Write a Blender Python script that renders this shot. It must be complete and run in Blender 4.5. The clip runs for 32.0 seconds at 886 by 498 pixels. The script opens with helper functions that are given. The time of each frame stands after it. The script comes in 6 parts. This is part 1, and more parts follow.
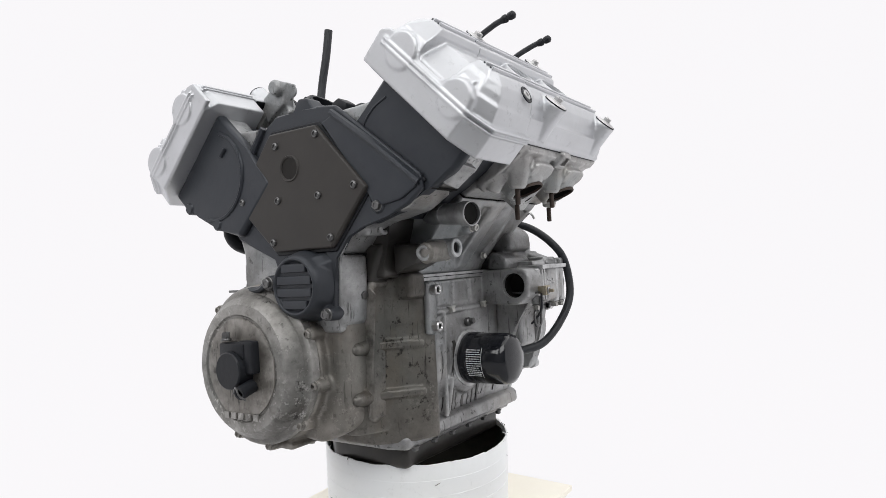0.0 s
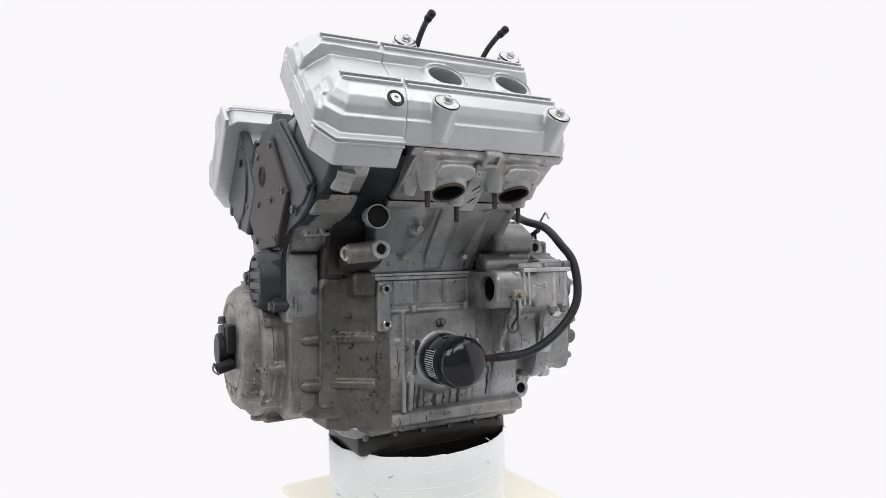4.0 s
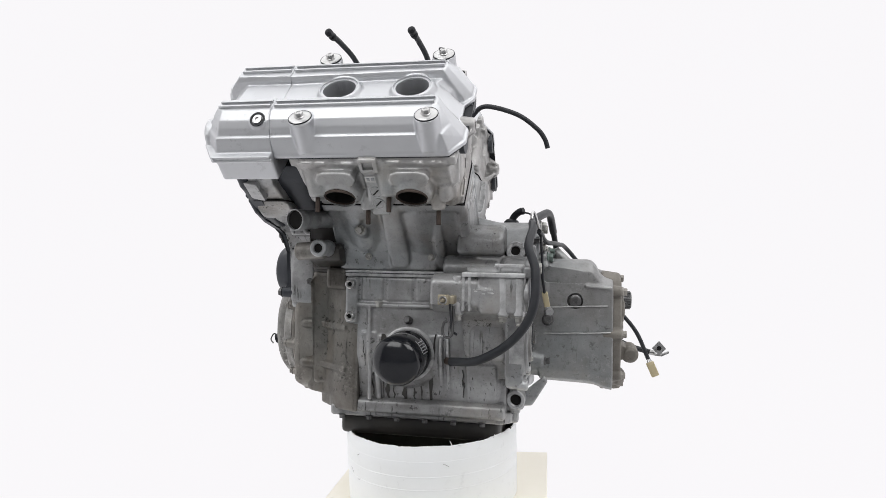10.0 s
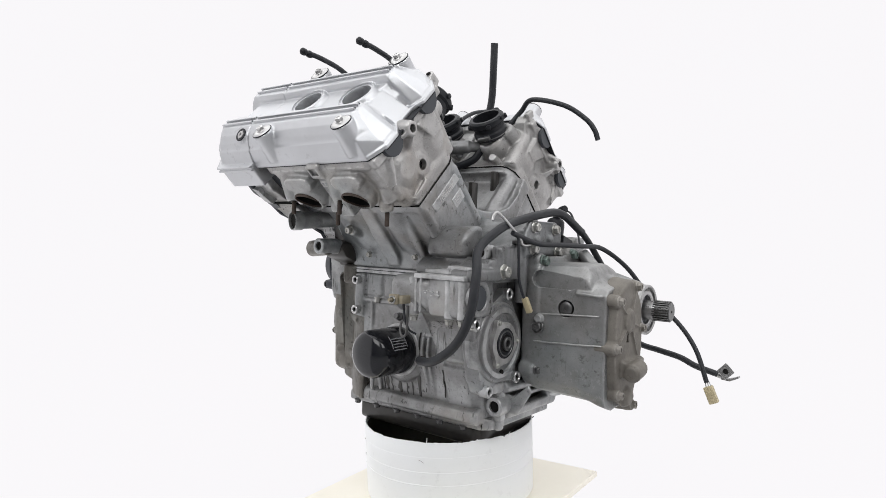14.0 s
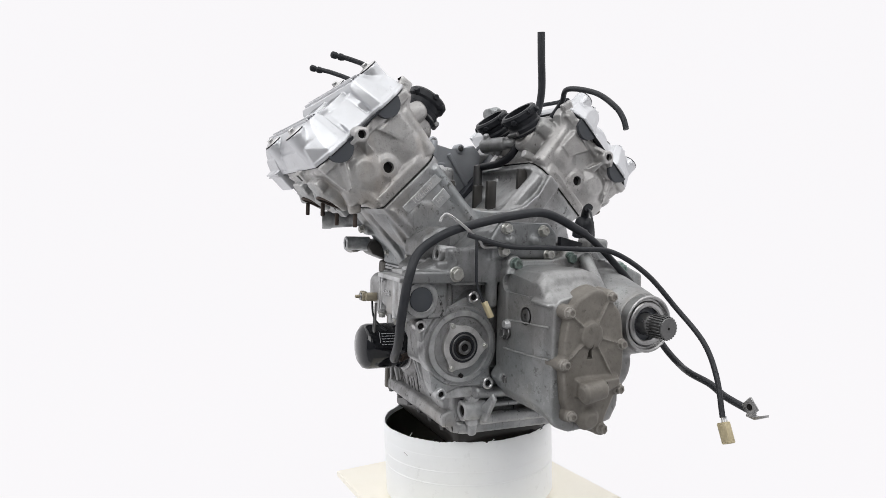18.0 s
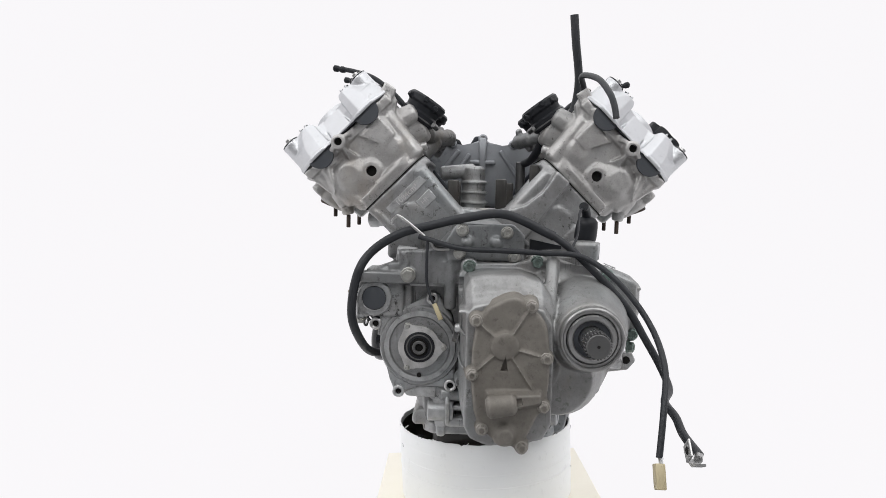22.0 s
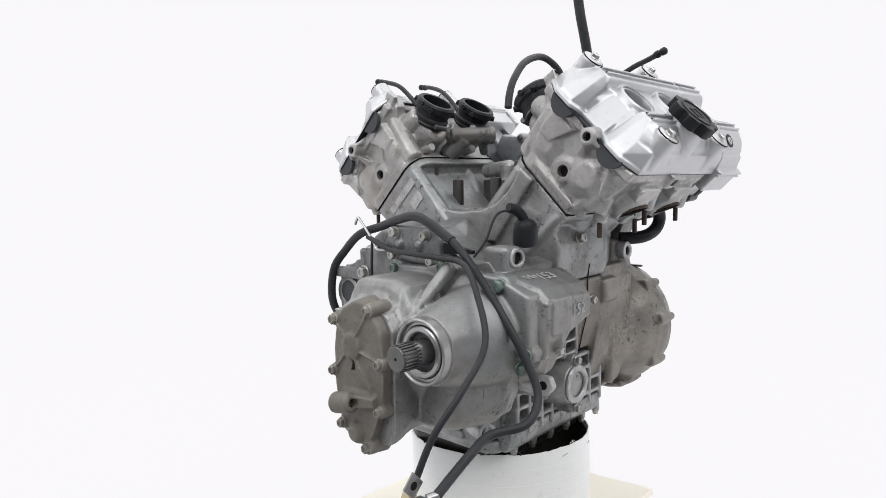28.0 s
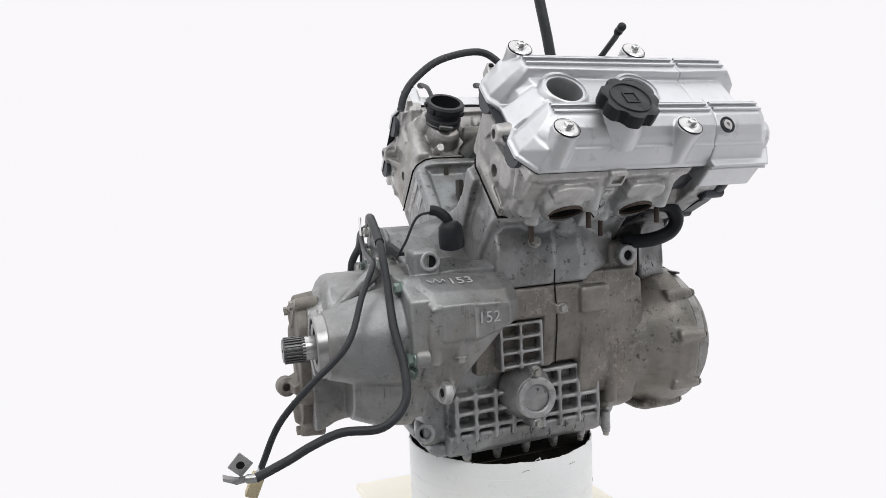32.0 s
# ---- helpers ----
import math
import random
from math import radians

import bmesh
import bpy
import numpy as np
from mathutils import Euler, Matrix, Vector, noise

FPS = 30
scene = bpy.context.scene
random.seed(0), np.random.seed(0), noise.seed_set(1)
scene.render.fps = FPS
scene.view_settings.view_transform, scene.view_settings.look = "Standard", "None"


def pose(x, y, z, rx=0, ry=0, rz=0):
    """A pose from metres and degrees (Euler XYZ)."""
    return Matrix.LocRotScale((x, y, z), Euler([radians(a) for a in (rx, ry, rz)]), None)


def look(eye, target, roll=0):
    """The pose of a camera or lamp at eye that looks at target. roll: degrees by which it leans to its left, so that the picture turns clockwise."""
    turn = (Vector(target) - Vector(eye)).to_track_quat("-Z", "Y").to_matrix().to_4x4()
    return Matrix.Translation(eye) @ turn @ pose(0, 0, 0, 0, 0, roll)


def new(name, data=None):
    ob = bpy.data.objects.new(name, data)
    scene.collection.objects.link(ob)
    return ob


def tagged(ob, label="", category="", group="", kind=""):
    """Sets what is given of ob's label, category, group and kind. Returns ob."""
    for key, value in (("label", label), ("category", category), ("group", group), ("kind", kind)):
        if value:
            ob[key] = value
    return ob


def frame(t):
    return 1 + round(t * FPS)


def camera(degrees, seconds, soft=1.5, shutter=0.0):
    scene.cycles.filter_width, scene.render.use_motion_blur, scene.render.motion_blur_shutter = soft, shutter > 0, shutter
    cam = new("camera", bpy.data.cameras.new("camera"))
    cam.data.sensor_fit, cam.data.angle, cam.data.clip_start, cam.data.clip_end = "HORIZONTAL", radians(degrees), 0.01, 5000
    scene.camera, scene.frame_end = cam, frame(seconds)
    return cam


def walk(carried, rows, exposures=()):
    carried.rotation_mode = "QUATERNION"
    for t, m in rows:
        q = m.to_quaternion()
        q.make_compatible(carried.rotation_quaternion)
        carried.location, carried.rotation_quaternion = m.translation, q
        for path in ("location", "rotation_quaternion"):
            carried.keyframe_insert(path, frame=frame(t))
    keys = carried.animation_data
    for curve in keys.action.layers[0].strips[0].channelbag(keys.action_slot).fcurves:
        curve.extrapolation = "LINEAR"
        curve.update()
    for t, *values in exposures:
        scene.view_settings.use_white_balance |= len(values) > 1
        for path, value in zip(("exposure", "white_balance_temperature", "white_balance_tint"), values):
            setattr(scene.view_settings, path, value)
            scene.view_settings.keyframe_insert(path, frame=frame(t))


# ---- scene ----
cam = camera(68.35, 32.0, soft=0.65)
EYE = Matrix(((0.99943, 0.03029, 0.01480, 0.0), (0.01350, 0.04253, -0.99900, -0.95),
              (-0.03089, 0.99864, 0.04210, 0.422), (0, 0, 0, 1)))
walk(cam, [(0, EYE), (32, EYE)], exposures=[(0, 0.0), (32, 0.0)])


def turn(t):
    """The turntable at t seconds, in degrees."""
    return 57.11 - 6.61579 * t - 4.88805e-3 * t ** 2 - 1.46914e-4 * t ** 3 + 5.35557e-6 * t ** 4


# how the engine leans on the bucket, on the turntable
SEAT = Matrix(((0.99925, 0.00905, 0.03763, 0.0002), (-0.01117, 0.99834, 0.05644, 0.0205),
               (-0.03706, -0.05682, 0.99770, -0.0012), (0, 0, 0, 1)))

# ---- light ----
world = bpy.data.worlds.new("studio")
scene.world = world
world.use_nodes = True
world.node_tree.nodes["Background"].inputs[0].default_value = (1.0, 1.0, 1.02, 1)
world.node_tree.nodes["Background"].inputs[1].default_value = 0.25


def softbox(name, eye, target, w, h, power, color=(1, 1, 1)):
    lamp = bpy.data.lights.new(name, "AREA")
    lamp.shape, lamp.size, lamp.size_y, lamp.energy, lamp.color = "RECTANGLE", w, h, power, color
    ob = new(name, lamp)
    ob.matrix_world = look(eye, target)
    return ob


softbox("ceiling_softbox", (0.0, 0.55, 2.45), (0, 0.5, 0.4), 4.4, 3.2, 57)
for x in (-0.85, 0.85):
    softbox("front_softbox", (x, -1.4, 1.7), (0, 0, 0.35), 1.3, 0.9, 15)


# ---- materials ----
def material(name, base, dark=None, metal=0.0, rough=0.5, grain=40.0, patch=7.0, amount=0.5, bump=0.3, fine=700.0, gloss_var=0.15, stain=0.0, streak=0.0, wear=0.0, spec=0.5, edge=0.0, tint=0.0):
    """A procedural surface: base colour, patches of dark at two scales, crisp stains, run-down streaks, bright wear and relief."""
    mat = bpy.data.materials.new(name)
    mat.use_nodes = True
    nt = mat.node_tree
    n, l = nt.nodes, nt.links
    p = n["Principled BSDF"]
    tc = n.new("ShaderNodeTexCoord")
    oi = n.new("ShaderNodeObjectInfo")
    sh = n.new("ShaderNodeVectorMath")
    sh.operation = "ADD"
    l.new(tc.outputs["Object"], sh.inputs[0])
    l.new(oi.outputs["Random"], sh.inputs[1])

    def noise_at(scale, detail=6.0, rg=0.6, squeeze=None):
        t = n.new("ShaderNodeTexNoise")
        t.inputs["Scale"].default_value, t.inputs["Detail"].default_value, t.inputs["Roughness"].default_value = scale, detail, rg
        if squeeze:
            mp = n.new("ShaderNodeMapping")
            mp.inputs["Scale"].default_value = squeeze
            l.new(sh.outputs[0], mp.inputs["Vector"])
            l.new(mp.outputs[0], t.inputs["Vector"])
        else:      # broad patches run on from part to part
            l.new(sh.outputs[0] if scale > 20 else tc.outputs["Object"], t.inputs["Vector"])
        return t.outputs["Fac"]

    def ramp(src, a, b):
        r = n.new("ShaderNodeMapRange")
        r.inputs["From Min"].default_value, r.inputs["From Max"].default_value = a, b
        l.new(src, r.inputs["Value"])
        return r.outputs["Result"]

    def math_node(op, a, b):
        m = n.new("ShaderNodeMath")
        m.operation = op
        for i, v in enumerate((a, b)):
            if isinstance(v, (int, float)):
                m.inputs[i].default_value = v
            else:
                l.new(v, m.inputs[i])
        return m.outputs[0]

    def blend(fac, a, b):
        mix = n.new("ShaderNodeMix")
        mix.data_type = "RGBA"
        mix.clamp_factor = True
        for i, v in ((6, a), (7, b)):
            if isinstance(v, tuple):
                mix.inputs[i].default_value = (*v, 1)
            else:
                l.new(v, mix.inputs[i])
        l.new(fac, mix.inputs[0])
        return mix.outputs[2]

    dark = dark or tuple(c * 0.6 for c in base)
    big, small = ramp(noise_at(patch), 0.38, 0.66), ramp(noise_at(grain), 0.36, 0.7)
    fac = math_node("MULTIPLY", math_node("ADD", math_node("MULTIPLY", big, 0.6), math_node("MULTIPLY", small, 0.5)), amount)
    color = blend(fac, base, dark)
    deep = tuple(c * 0.3 for c in dark)
    if tint:     # cool and rusty casts of old metal
        cool = math_node("MULTIPLY", ramp(noise_at(5.0, 4.0), 0.48, 0.62), tint)
        color = blend(cool, color, tuple(c * k for c, k in zip(base, (0.7, 0.79, 0.82))))
        warm = math_node("MULTIPLY", ramp(noise_at(7.5, 5.0, 0.65, (1, 1, 0.6)), 0.54, 0.68), tint)
        color = blend(warm, color, tuple(c * k for c, k in zip(base, (0.72, 0.62, 0.5))))
    if stain:
        spots = math_node("MULTIPLY", ramp(noise_at(95.0, 8.0, 0.7), 0.57, 0.63), stain)
        spots = math_node("MULTIPLY", spots, ramp(noise_at(11.0, 3.0), 0.42, 0.6))
        color = blend(spots, color, deep)
    if streak:
        runs = math_node("MULTIPLY", ramp(noise_at(230.0, 4.0, 0.6, (1, 1, 0.07)), 0.6, 0.66), streak)
        runs = math_node("MULTIPLY", runs, ramp(noise_at(16.0, 4.0), 0.5 - 0.06 * streak, 0.6))
        color = blend(runs, color, deep)
    if wear:
        bare = math_node("MULTIPLY", ramp(noise_at(120.0, 9.0, 0.75), 0.54, 0.6), wear)
        bare = math_node("MULTIPLY", bare, ramp(noise_at(13.0, 3.0), 0.45, 0.62))
        color = blend(bare, color, tuple(min(0.8, c * 1.7 + 0.12) for c in base))
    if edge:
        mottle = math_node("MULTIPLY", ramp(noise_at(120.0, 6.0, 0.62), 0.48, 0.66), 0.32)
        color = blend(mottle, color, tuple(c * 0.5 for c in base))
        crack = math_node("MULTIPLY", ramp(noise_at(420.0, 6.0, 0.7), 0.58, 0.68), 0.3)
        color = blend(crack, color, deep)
        # scuffed convex edges, lightened further as painted edge highlights
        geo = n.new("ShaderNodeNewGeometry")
        scuff_highlight = math_node("MULTIPLY", ramp(geo.outputs["Pointiness"], 0.51, 0.57), edge)
        scuff_highlight = math_node("MULTIPLY", scuff_highlight, ramp(noise_at(55.0, 5.0), 0.3, 0.6))
        color = blend(scuff_highlight, color, tuple(min(0.8, c * 1.3 + 0.16) for c in base))
    l.new(color, p.inputs["Base Color"])
    p.inputs["Metallic"].default_value = metal
    p.inputs["Specular IOR Level"].default_value = spec
    l.new(math_node("ADD", math_node("MULTIPLY", fac, gloss_var), rough), p.inputs["Roughness"])
    if bump:
        b = n.new("ShaderNodeBump")
        b.inputs["Strength"].default_value, b.inputs["Distance"].default_value = bump, 0.003
        h = math_node("ADD", math_node("MULTIPLY", noise_at(38.0, 3.0), 0.75), math_node("MULTIPLY", noise_at(fine, 2.0), 0.1))
        l.new(math_node("ADD", h, math_node("MULTIPLY", noise_at(170.0, 3.0), 0.22)), b.inputs["Height"])
        l.new(b.outputs[0], p.inputs["Normal"])
    return mat


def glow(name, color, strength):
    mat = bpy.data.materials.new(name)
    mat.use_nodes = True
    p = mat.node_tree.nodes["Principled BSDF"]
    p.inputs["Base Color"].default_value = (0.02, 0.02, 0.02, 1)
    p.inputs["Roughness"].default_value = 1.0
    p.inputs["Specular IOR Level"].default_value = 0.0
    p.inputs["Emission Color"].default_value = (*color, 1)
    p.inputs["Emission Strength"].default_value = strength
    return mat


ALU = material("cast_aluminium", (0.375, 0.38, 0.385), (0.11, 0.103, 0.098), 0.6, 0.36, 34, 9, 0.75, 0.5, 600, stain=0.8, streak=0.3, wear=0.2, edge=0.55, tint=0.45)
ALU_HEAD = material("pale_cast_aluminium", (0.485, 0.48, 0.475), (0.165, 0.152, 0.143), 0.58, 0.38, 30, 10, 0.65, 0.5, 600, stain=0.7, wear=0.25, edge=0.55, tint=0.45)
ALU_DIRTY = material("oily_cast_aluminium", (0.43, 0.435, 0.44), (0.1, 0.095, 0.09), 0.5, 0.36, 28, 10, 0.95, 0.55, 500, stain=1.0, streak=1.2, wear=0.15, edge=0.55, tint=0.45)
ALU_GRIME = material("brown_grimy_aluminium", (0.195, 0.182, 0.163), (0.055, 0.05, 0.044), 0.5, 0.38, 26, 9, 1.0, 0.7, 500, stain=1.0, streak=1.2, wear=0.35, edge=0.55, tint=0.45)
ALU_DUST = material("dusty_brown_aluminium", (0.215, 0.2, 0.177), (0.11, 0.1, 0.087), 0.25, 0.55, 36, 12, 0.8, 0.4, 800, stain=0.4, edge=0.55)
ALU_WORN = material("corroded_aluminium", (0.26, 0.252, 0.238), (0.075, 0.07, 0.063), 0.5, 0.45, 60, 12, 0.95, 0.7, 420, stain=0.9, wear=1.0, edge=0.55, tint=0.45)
SILVER = material("silver_paint", (0.6, 0.61, 0.63), (0.46, 0.465, 0.475), 0.85, 0.42, 18, 5, 0.5, 0.12, 900, stain=0.2)
DARK = material("dark_coated_metal", (0.03, 0.034, 0.042), (0.055, 0.058, 0.064), 0.3, 0.36, 24, 7, 0.6, 0.15, 500, stain=0.2, spec=0.35)
COATED = material("grey_coated_metal", (0.37, 0.385, 0.41), (0.2, 0.208, 0.222), 0.4, 0.38, 30, 8, 0.6, 0.2, 500, stain=0.3)
PLATE = material("brown_black_plastic", (0.032, 0.029, 0.027), (0.05, 0.046, 0.042), 0.0, 0.45, 30, 8, 0.6, 0.1, 700, spec=0.3)
RUBBER = material("black_rubber", (0.01, 0.011, 0.014), (0.026, 0.028, 0.032), 0.0, 0.4, 60, 12, 0.5, 0.2, 500, spec=0.24)
HOSE = material("grey_black_hose", (0.018, 0.02, 0.024), (0.045, 0.046, 0.05), 0.0, 0.4, 60, 14, 0.6, 0.15, 500, spec=0.28)
SEAL = material("dark_seal_rubber", (0.036, 0.041, 0.05), (0.06, 0.063, 0.068), 0.0, 0.5, 60, 14, 0.5, 0.15, 500)
FILTER = material("gloss_black_paint", (0.008, 0.009, 0.012), (0.02, 0.02, 0.022), 0.0, 0.1, 20, 5, 0.4, 0.0)
STEEL = material("machined_steel", (0.6, 0.6, 0.6), (0.3, 0.29, 0.28), 0.95, 0.26, 60, 16, 0.5, 0.05, 500)
STEEL_DARK = material("dark_steel", (0.16, 0.16, 0.16), (0.06, 0.06, 0.06), 0.8, 0.33, 60, 16, 0.5, 0.1, 500)
BOLT = material("zinc_bolt", (0.5, 0.5, 0.48), (0.2, 0.19, 0.165), 0.8, 0.33, 90, 20, 0.7, 0.15, 600)
BOLT_GREEN = material("weathered_green_bolt", (0.22, 0.29, 0.265), (0.08, 0.09, 0.08), 0.6, 0.4, 120, 30, 0.8, 0.3, 600)
RUST = material("rusty_stud", (0.075, 0.055, 0.045), (0.03, 0.025, 0.022), 0.5, 0.55, 150, 40, 0.7, 0.4, 700)
# near-black painted for the shade in holes and wells; also on dark seams
SHADE_AND_SEAM = material("hole_shade_and_seam_black", (0.01, 0.01, 0.01), (0.022, 0.02, 0.018), 0.0, 0.85, 60, 14, 0.5, 0.1, 500, spec=0.15)
CREAM = material("yellowed_plastic", (0.5, 0.43, 0.27), (0.36, 0.3, 0.19), 0.0, 0.45, 80, 20, 0.4, 0.03, 500)
BUCKET = material("white_plastic", (0.93, 0.95, 0.96), (0.86, 0.87, 0.84), 0.0, 0.4, 12, 4, 0.5, 0.08, 500, stain=0.1)
BOARD = material("cream_board", (0.96, 0.92, 0.82), (0.9, 0.85, 0.72), 0.0, 0.6, 30, 5, 0.4, 0.05, 500)
BRASS = material("pale_plated_steel", (0.42, 0.38, 0.29), (0.22, 0.19, 0.14), 0.6, 0.4, 60, 14, 0.7, 0.2, 500)
# black for oil, and for shade painted into the deep places
OIL_AND_SHADE = material("black_oil_and_shade", (0.022, 0.021, 0.02), (0.06, 0.055, 0.048), 0.1, 0.3, 40, 10, 0.7, 0.2, 500)
PRINT = material("white_print", (0.6, 0.62, 0.64), (0.5, 0.5, 0.5), 0.0, 0.4, 60, 14, 0.4, 0.0)
CHALK = material("white_chalk", (0.44, 0.45, 0.46), (0.25, 0.25, 0.25), 0.0, 0.9, 300, 60, 0.7, 0.1, 900)
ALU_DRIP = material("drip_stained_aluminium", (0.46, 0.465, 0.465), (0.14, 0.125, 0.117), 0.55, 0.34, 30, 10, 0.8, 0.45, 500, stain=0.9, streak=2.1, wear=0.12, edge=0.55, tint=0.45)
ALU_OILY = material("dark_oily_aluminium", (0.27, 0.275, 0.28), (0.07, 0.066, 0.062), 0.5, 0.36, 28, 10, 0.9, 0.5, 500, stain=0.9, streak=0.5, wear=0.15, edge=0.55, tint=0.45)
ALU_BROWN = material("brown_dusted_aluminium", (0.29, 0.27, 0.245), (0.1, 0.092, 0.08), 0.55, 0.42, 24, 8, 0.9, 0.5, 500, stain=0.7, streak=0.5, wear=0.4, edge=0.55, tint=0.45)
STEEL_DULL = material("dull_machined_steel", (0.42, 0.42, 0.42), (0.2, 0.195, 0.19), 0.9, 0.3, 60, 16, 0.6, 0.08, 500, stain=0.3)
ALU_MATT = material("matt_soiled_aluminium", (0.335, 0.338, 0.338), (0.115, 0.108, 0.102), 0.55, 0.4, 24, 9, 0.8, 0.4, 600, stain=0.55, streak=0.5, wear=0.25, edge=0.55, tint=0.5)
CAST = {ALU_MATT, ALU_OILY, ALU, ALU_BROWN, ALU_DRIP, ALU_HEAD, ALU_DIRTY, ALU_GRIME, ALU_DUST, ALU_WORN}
CRISP = CAST | {SILVER, DARK, PLATE}
# the sweep gives off its own white instead of being lit
SWEEP = glow("glowing_sweep_white", (0.93, 0.915, 0.935), 1.0)

# ---- shapes, in millimetres ----
K = math.sqrt(0.5)
AX = Matrix(((0, 0, 1, 0), (1, 0, 0, 0), (0, 1, 0, 0), (0, 0, 0, 1)))   # (y, z) outline, pushed along x
AY = Matrix(((1, 0, 0, 0), (0, 0, 1, 0), (0, 1, 0, 0), (0, 0, 0, 1)))   # (x, z) outline, pushed along y
AZ = Matrix.Identity(4)                                                  # (x, y) outline, pushed along z
IDENT = Matrix.Identity(4)
# a cylinder bank: x along the crankshaft, second axis out to the exhaust side, third up the bore
BANK_A = Matrix(((1, 0, 0, 0), (0, -K, -K, 0), (0, -K, K, 345), (0, 0, 0, 1)))
BANK_B = Matrix(((1, 0, 0, -15), (0, K, K, 0), (0, -K, K, 345), (0, 0, 0, 1)))


class Shape:
    """Collects pieces of one mesh."""

    def __init__(self):
        self.bm = bmesh.new()

    def take(self, tb, m=IDENT):
        bmesh.ops.recalc_face_normals(tb, faces=tb.faces[:])
        tb.transform(m)
        if m.determinant() < 0:
            bmesh.ops.reverse_faces(tb, faces=tb.faces[:])
        me = bpy.data.meshes.new("piece")
        tb.to_mesh(me)
        tb.free()
        self.bm.from_mesh(me)
        bpy.data.meshes.remove(me)
        return self

    def prism(self, poly, a, b, m=AX, bevel=2.0, seg=2, grow=1.0, shift=(0, 0)):
        tb = bmesh.new()
        cx, cy = sum(p[0] for p in poly) / len(poly), sum(p[1] for p in poly) / len(poly)
        low = [tb.verts.new((p, q, a)) for p, q in poly]
        top = [tb.verts.new((cx + (p - cx) * grow + shift[0], cy + (q - cy) * grow + shift[1], b)) for p, q in poly]
        tb.faces.new(low), tb.faces.new(top)
        for i in range(len(poly)):
            j = (i + 1) % len(poly)
            tb.faces.new((low[i], low[j], top[j], top[i]))
        if bevel:
            bmesh.ops.bevel(tb, geom=tb.edges[:], offset=bevel, segments=seg, profile=0.5, affect="EDGES", clamp_overlap=True)
        return self.take(tb, m)

    def box(self, x0, x1, y0, y1, z0, z1, m=IDENT, bevel=2.0, seg=2):
        return self.prism([(x0, y0), (x1, y0), (x1, y1), (x0, y1)], z0, z1, m, bevel, seg)

    def loft(self, sections, m=IDENT, bevel=0.0):
        """Sections: equal lists of (x, y, z)."""
        tb = bmesh.new()
        rows = [[tb.verts.new(v) for v in s] for s in sections]
        for r, q in zip(rows, rows[1:]):
            for i in range(len(r)):
                j = (i + 1) % len(r)
                tb.faces.new((r[i], r[j], q[j], q[i]))
        tb.faces.new(rows[0]), tb.faces.new(rows[-1])
        if bevel:
            sharp = [e for e in tb.edges if len(e.link_faces) == 2 and abs(e.calc_face_angle(0)) > 0.25]
            bmesh.ops.bevel(tb, geom=sharp, offset=bevel, segments=2, profile=0.5, affect="EDGES", clamp_overlap=True)
        return self.take(tb, m)

    def lathe(self, prof, p0, d, n=28, m=IDENT, close=False):
        """prof: (radius, height along d from p0); ends are capped unless close, which joins last to first."""
        tb = bmesh.new()
        d = Vector(d).normalized()
        u = d.orthogonal().normalized()
        v = d.cross(u)
        p0 = Vector(p0)
        rows = []
        for r, h in prof:
            if r < 1e-6:
                rows.append([tb.verts.new(p0 + d * h)])
            else:
                rows.append([tb.verts.new(p0 + d * h + (u * math.cos(k * math.tau / n) + v * math.sin(k * math.tau / n)) * r) for k in range(n)])
        pairs = list(zip(rows, rows[1:])) + ([(rows[-1], rows[0])] if close else [])
        for a, b in pairs:
            for i in range(n):
                j = (i + 1) % n
                if len(a) == 1:
                    tb.faces.new((a[0], b[j], b[i]))
                elif len(b) == 1:
                    tb.faces.new((a[i], a[j], b[0]))
                else:
                    tb.faces.new((a[i], a[j], b[j], b[i]))
        if not close:
            for r in (rows[0], rows[-1]):
                if len(r) > 2:
                    tb.faces.new(r)
        return self.take(tb, m)

    def cyl(self, p0, p1, r0, r1=None, n=24, m=IDENT, bevel=0.8):
        r1 = r0 if r1 is None else r1
        d = Vector(p1) - Vector(p0)
        h = d.length
        b = min(bevel, h / 3, r0 / 3, r1 / 3)
        return self.lathe([(r0 - b, 0), (r0, b), (r1, h - b), (r1 - b, h)], p0, d, n, m)

    def ring(self, p0, p1, ro, ri, n=28, m=IDENT, bevel=0.8):
        d = Vector(p1) - Vector(p0)
        h = d.length
        b = min(bevel, h / 3, (ro - ri) / 3)
        return self.lathe([(ri + b, 0), (ro - b, 0), (ro, b), (ro, h - b), (ro - b, h), (ri + b, h), (ri, h - b), (ri, b)], p0, d, n, m, True)

    def tube(self, pts, r, n=10, m=IDENT, steps=6):
        P = [Vector(p) for p in pts]
        P = [P[0] * 2 - P[1]] + P + [P[-1] * 2 - P[-2]]
        line = []
        for i in range(1, len(P) - 2):
            for k in range(steps):
                t = k / steps
                a, b, c, d = P[i - 1:i + 3]
                line.append(0.5 * (2 * b + (c - a) * t + (2 * a - 5 * b + 4 * c - d) * t ** 2 + (3 * b - a - 3 * c + d) * t ** 3))
        line.append(P[-2])
        tb = bmesh.new()
        u = (line[1] - line[0]).orthogonal().normalized()
        rows = []
        for i, p in enumerate(line):
            d = (line[min(i + 1, len(line) - 1)] - line[max(i - 1, 0)]).normalized()
            u = (u - d * u.dot(d)).normalized()
            v = d.cross(u)
            rows.append([tb.verts.new(p + (u * math.cos(k * math.tau / n) + v * math.sin(k * math.tau / n)) * r) for k in range(n)])
        for a, b in zip(rows, rows[1:]):
            for i in range(n):
                tb.faces.new((a[i], a[(i + 1) % n], b[(i + 1) % n], b[i]))
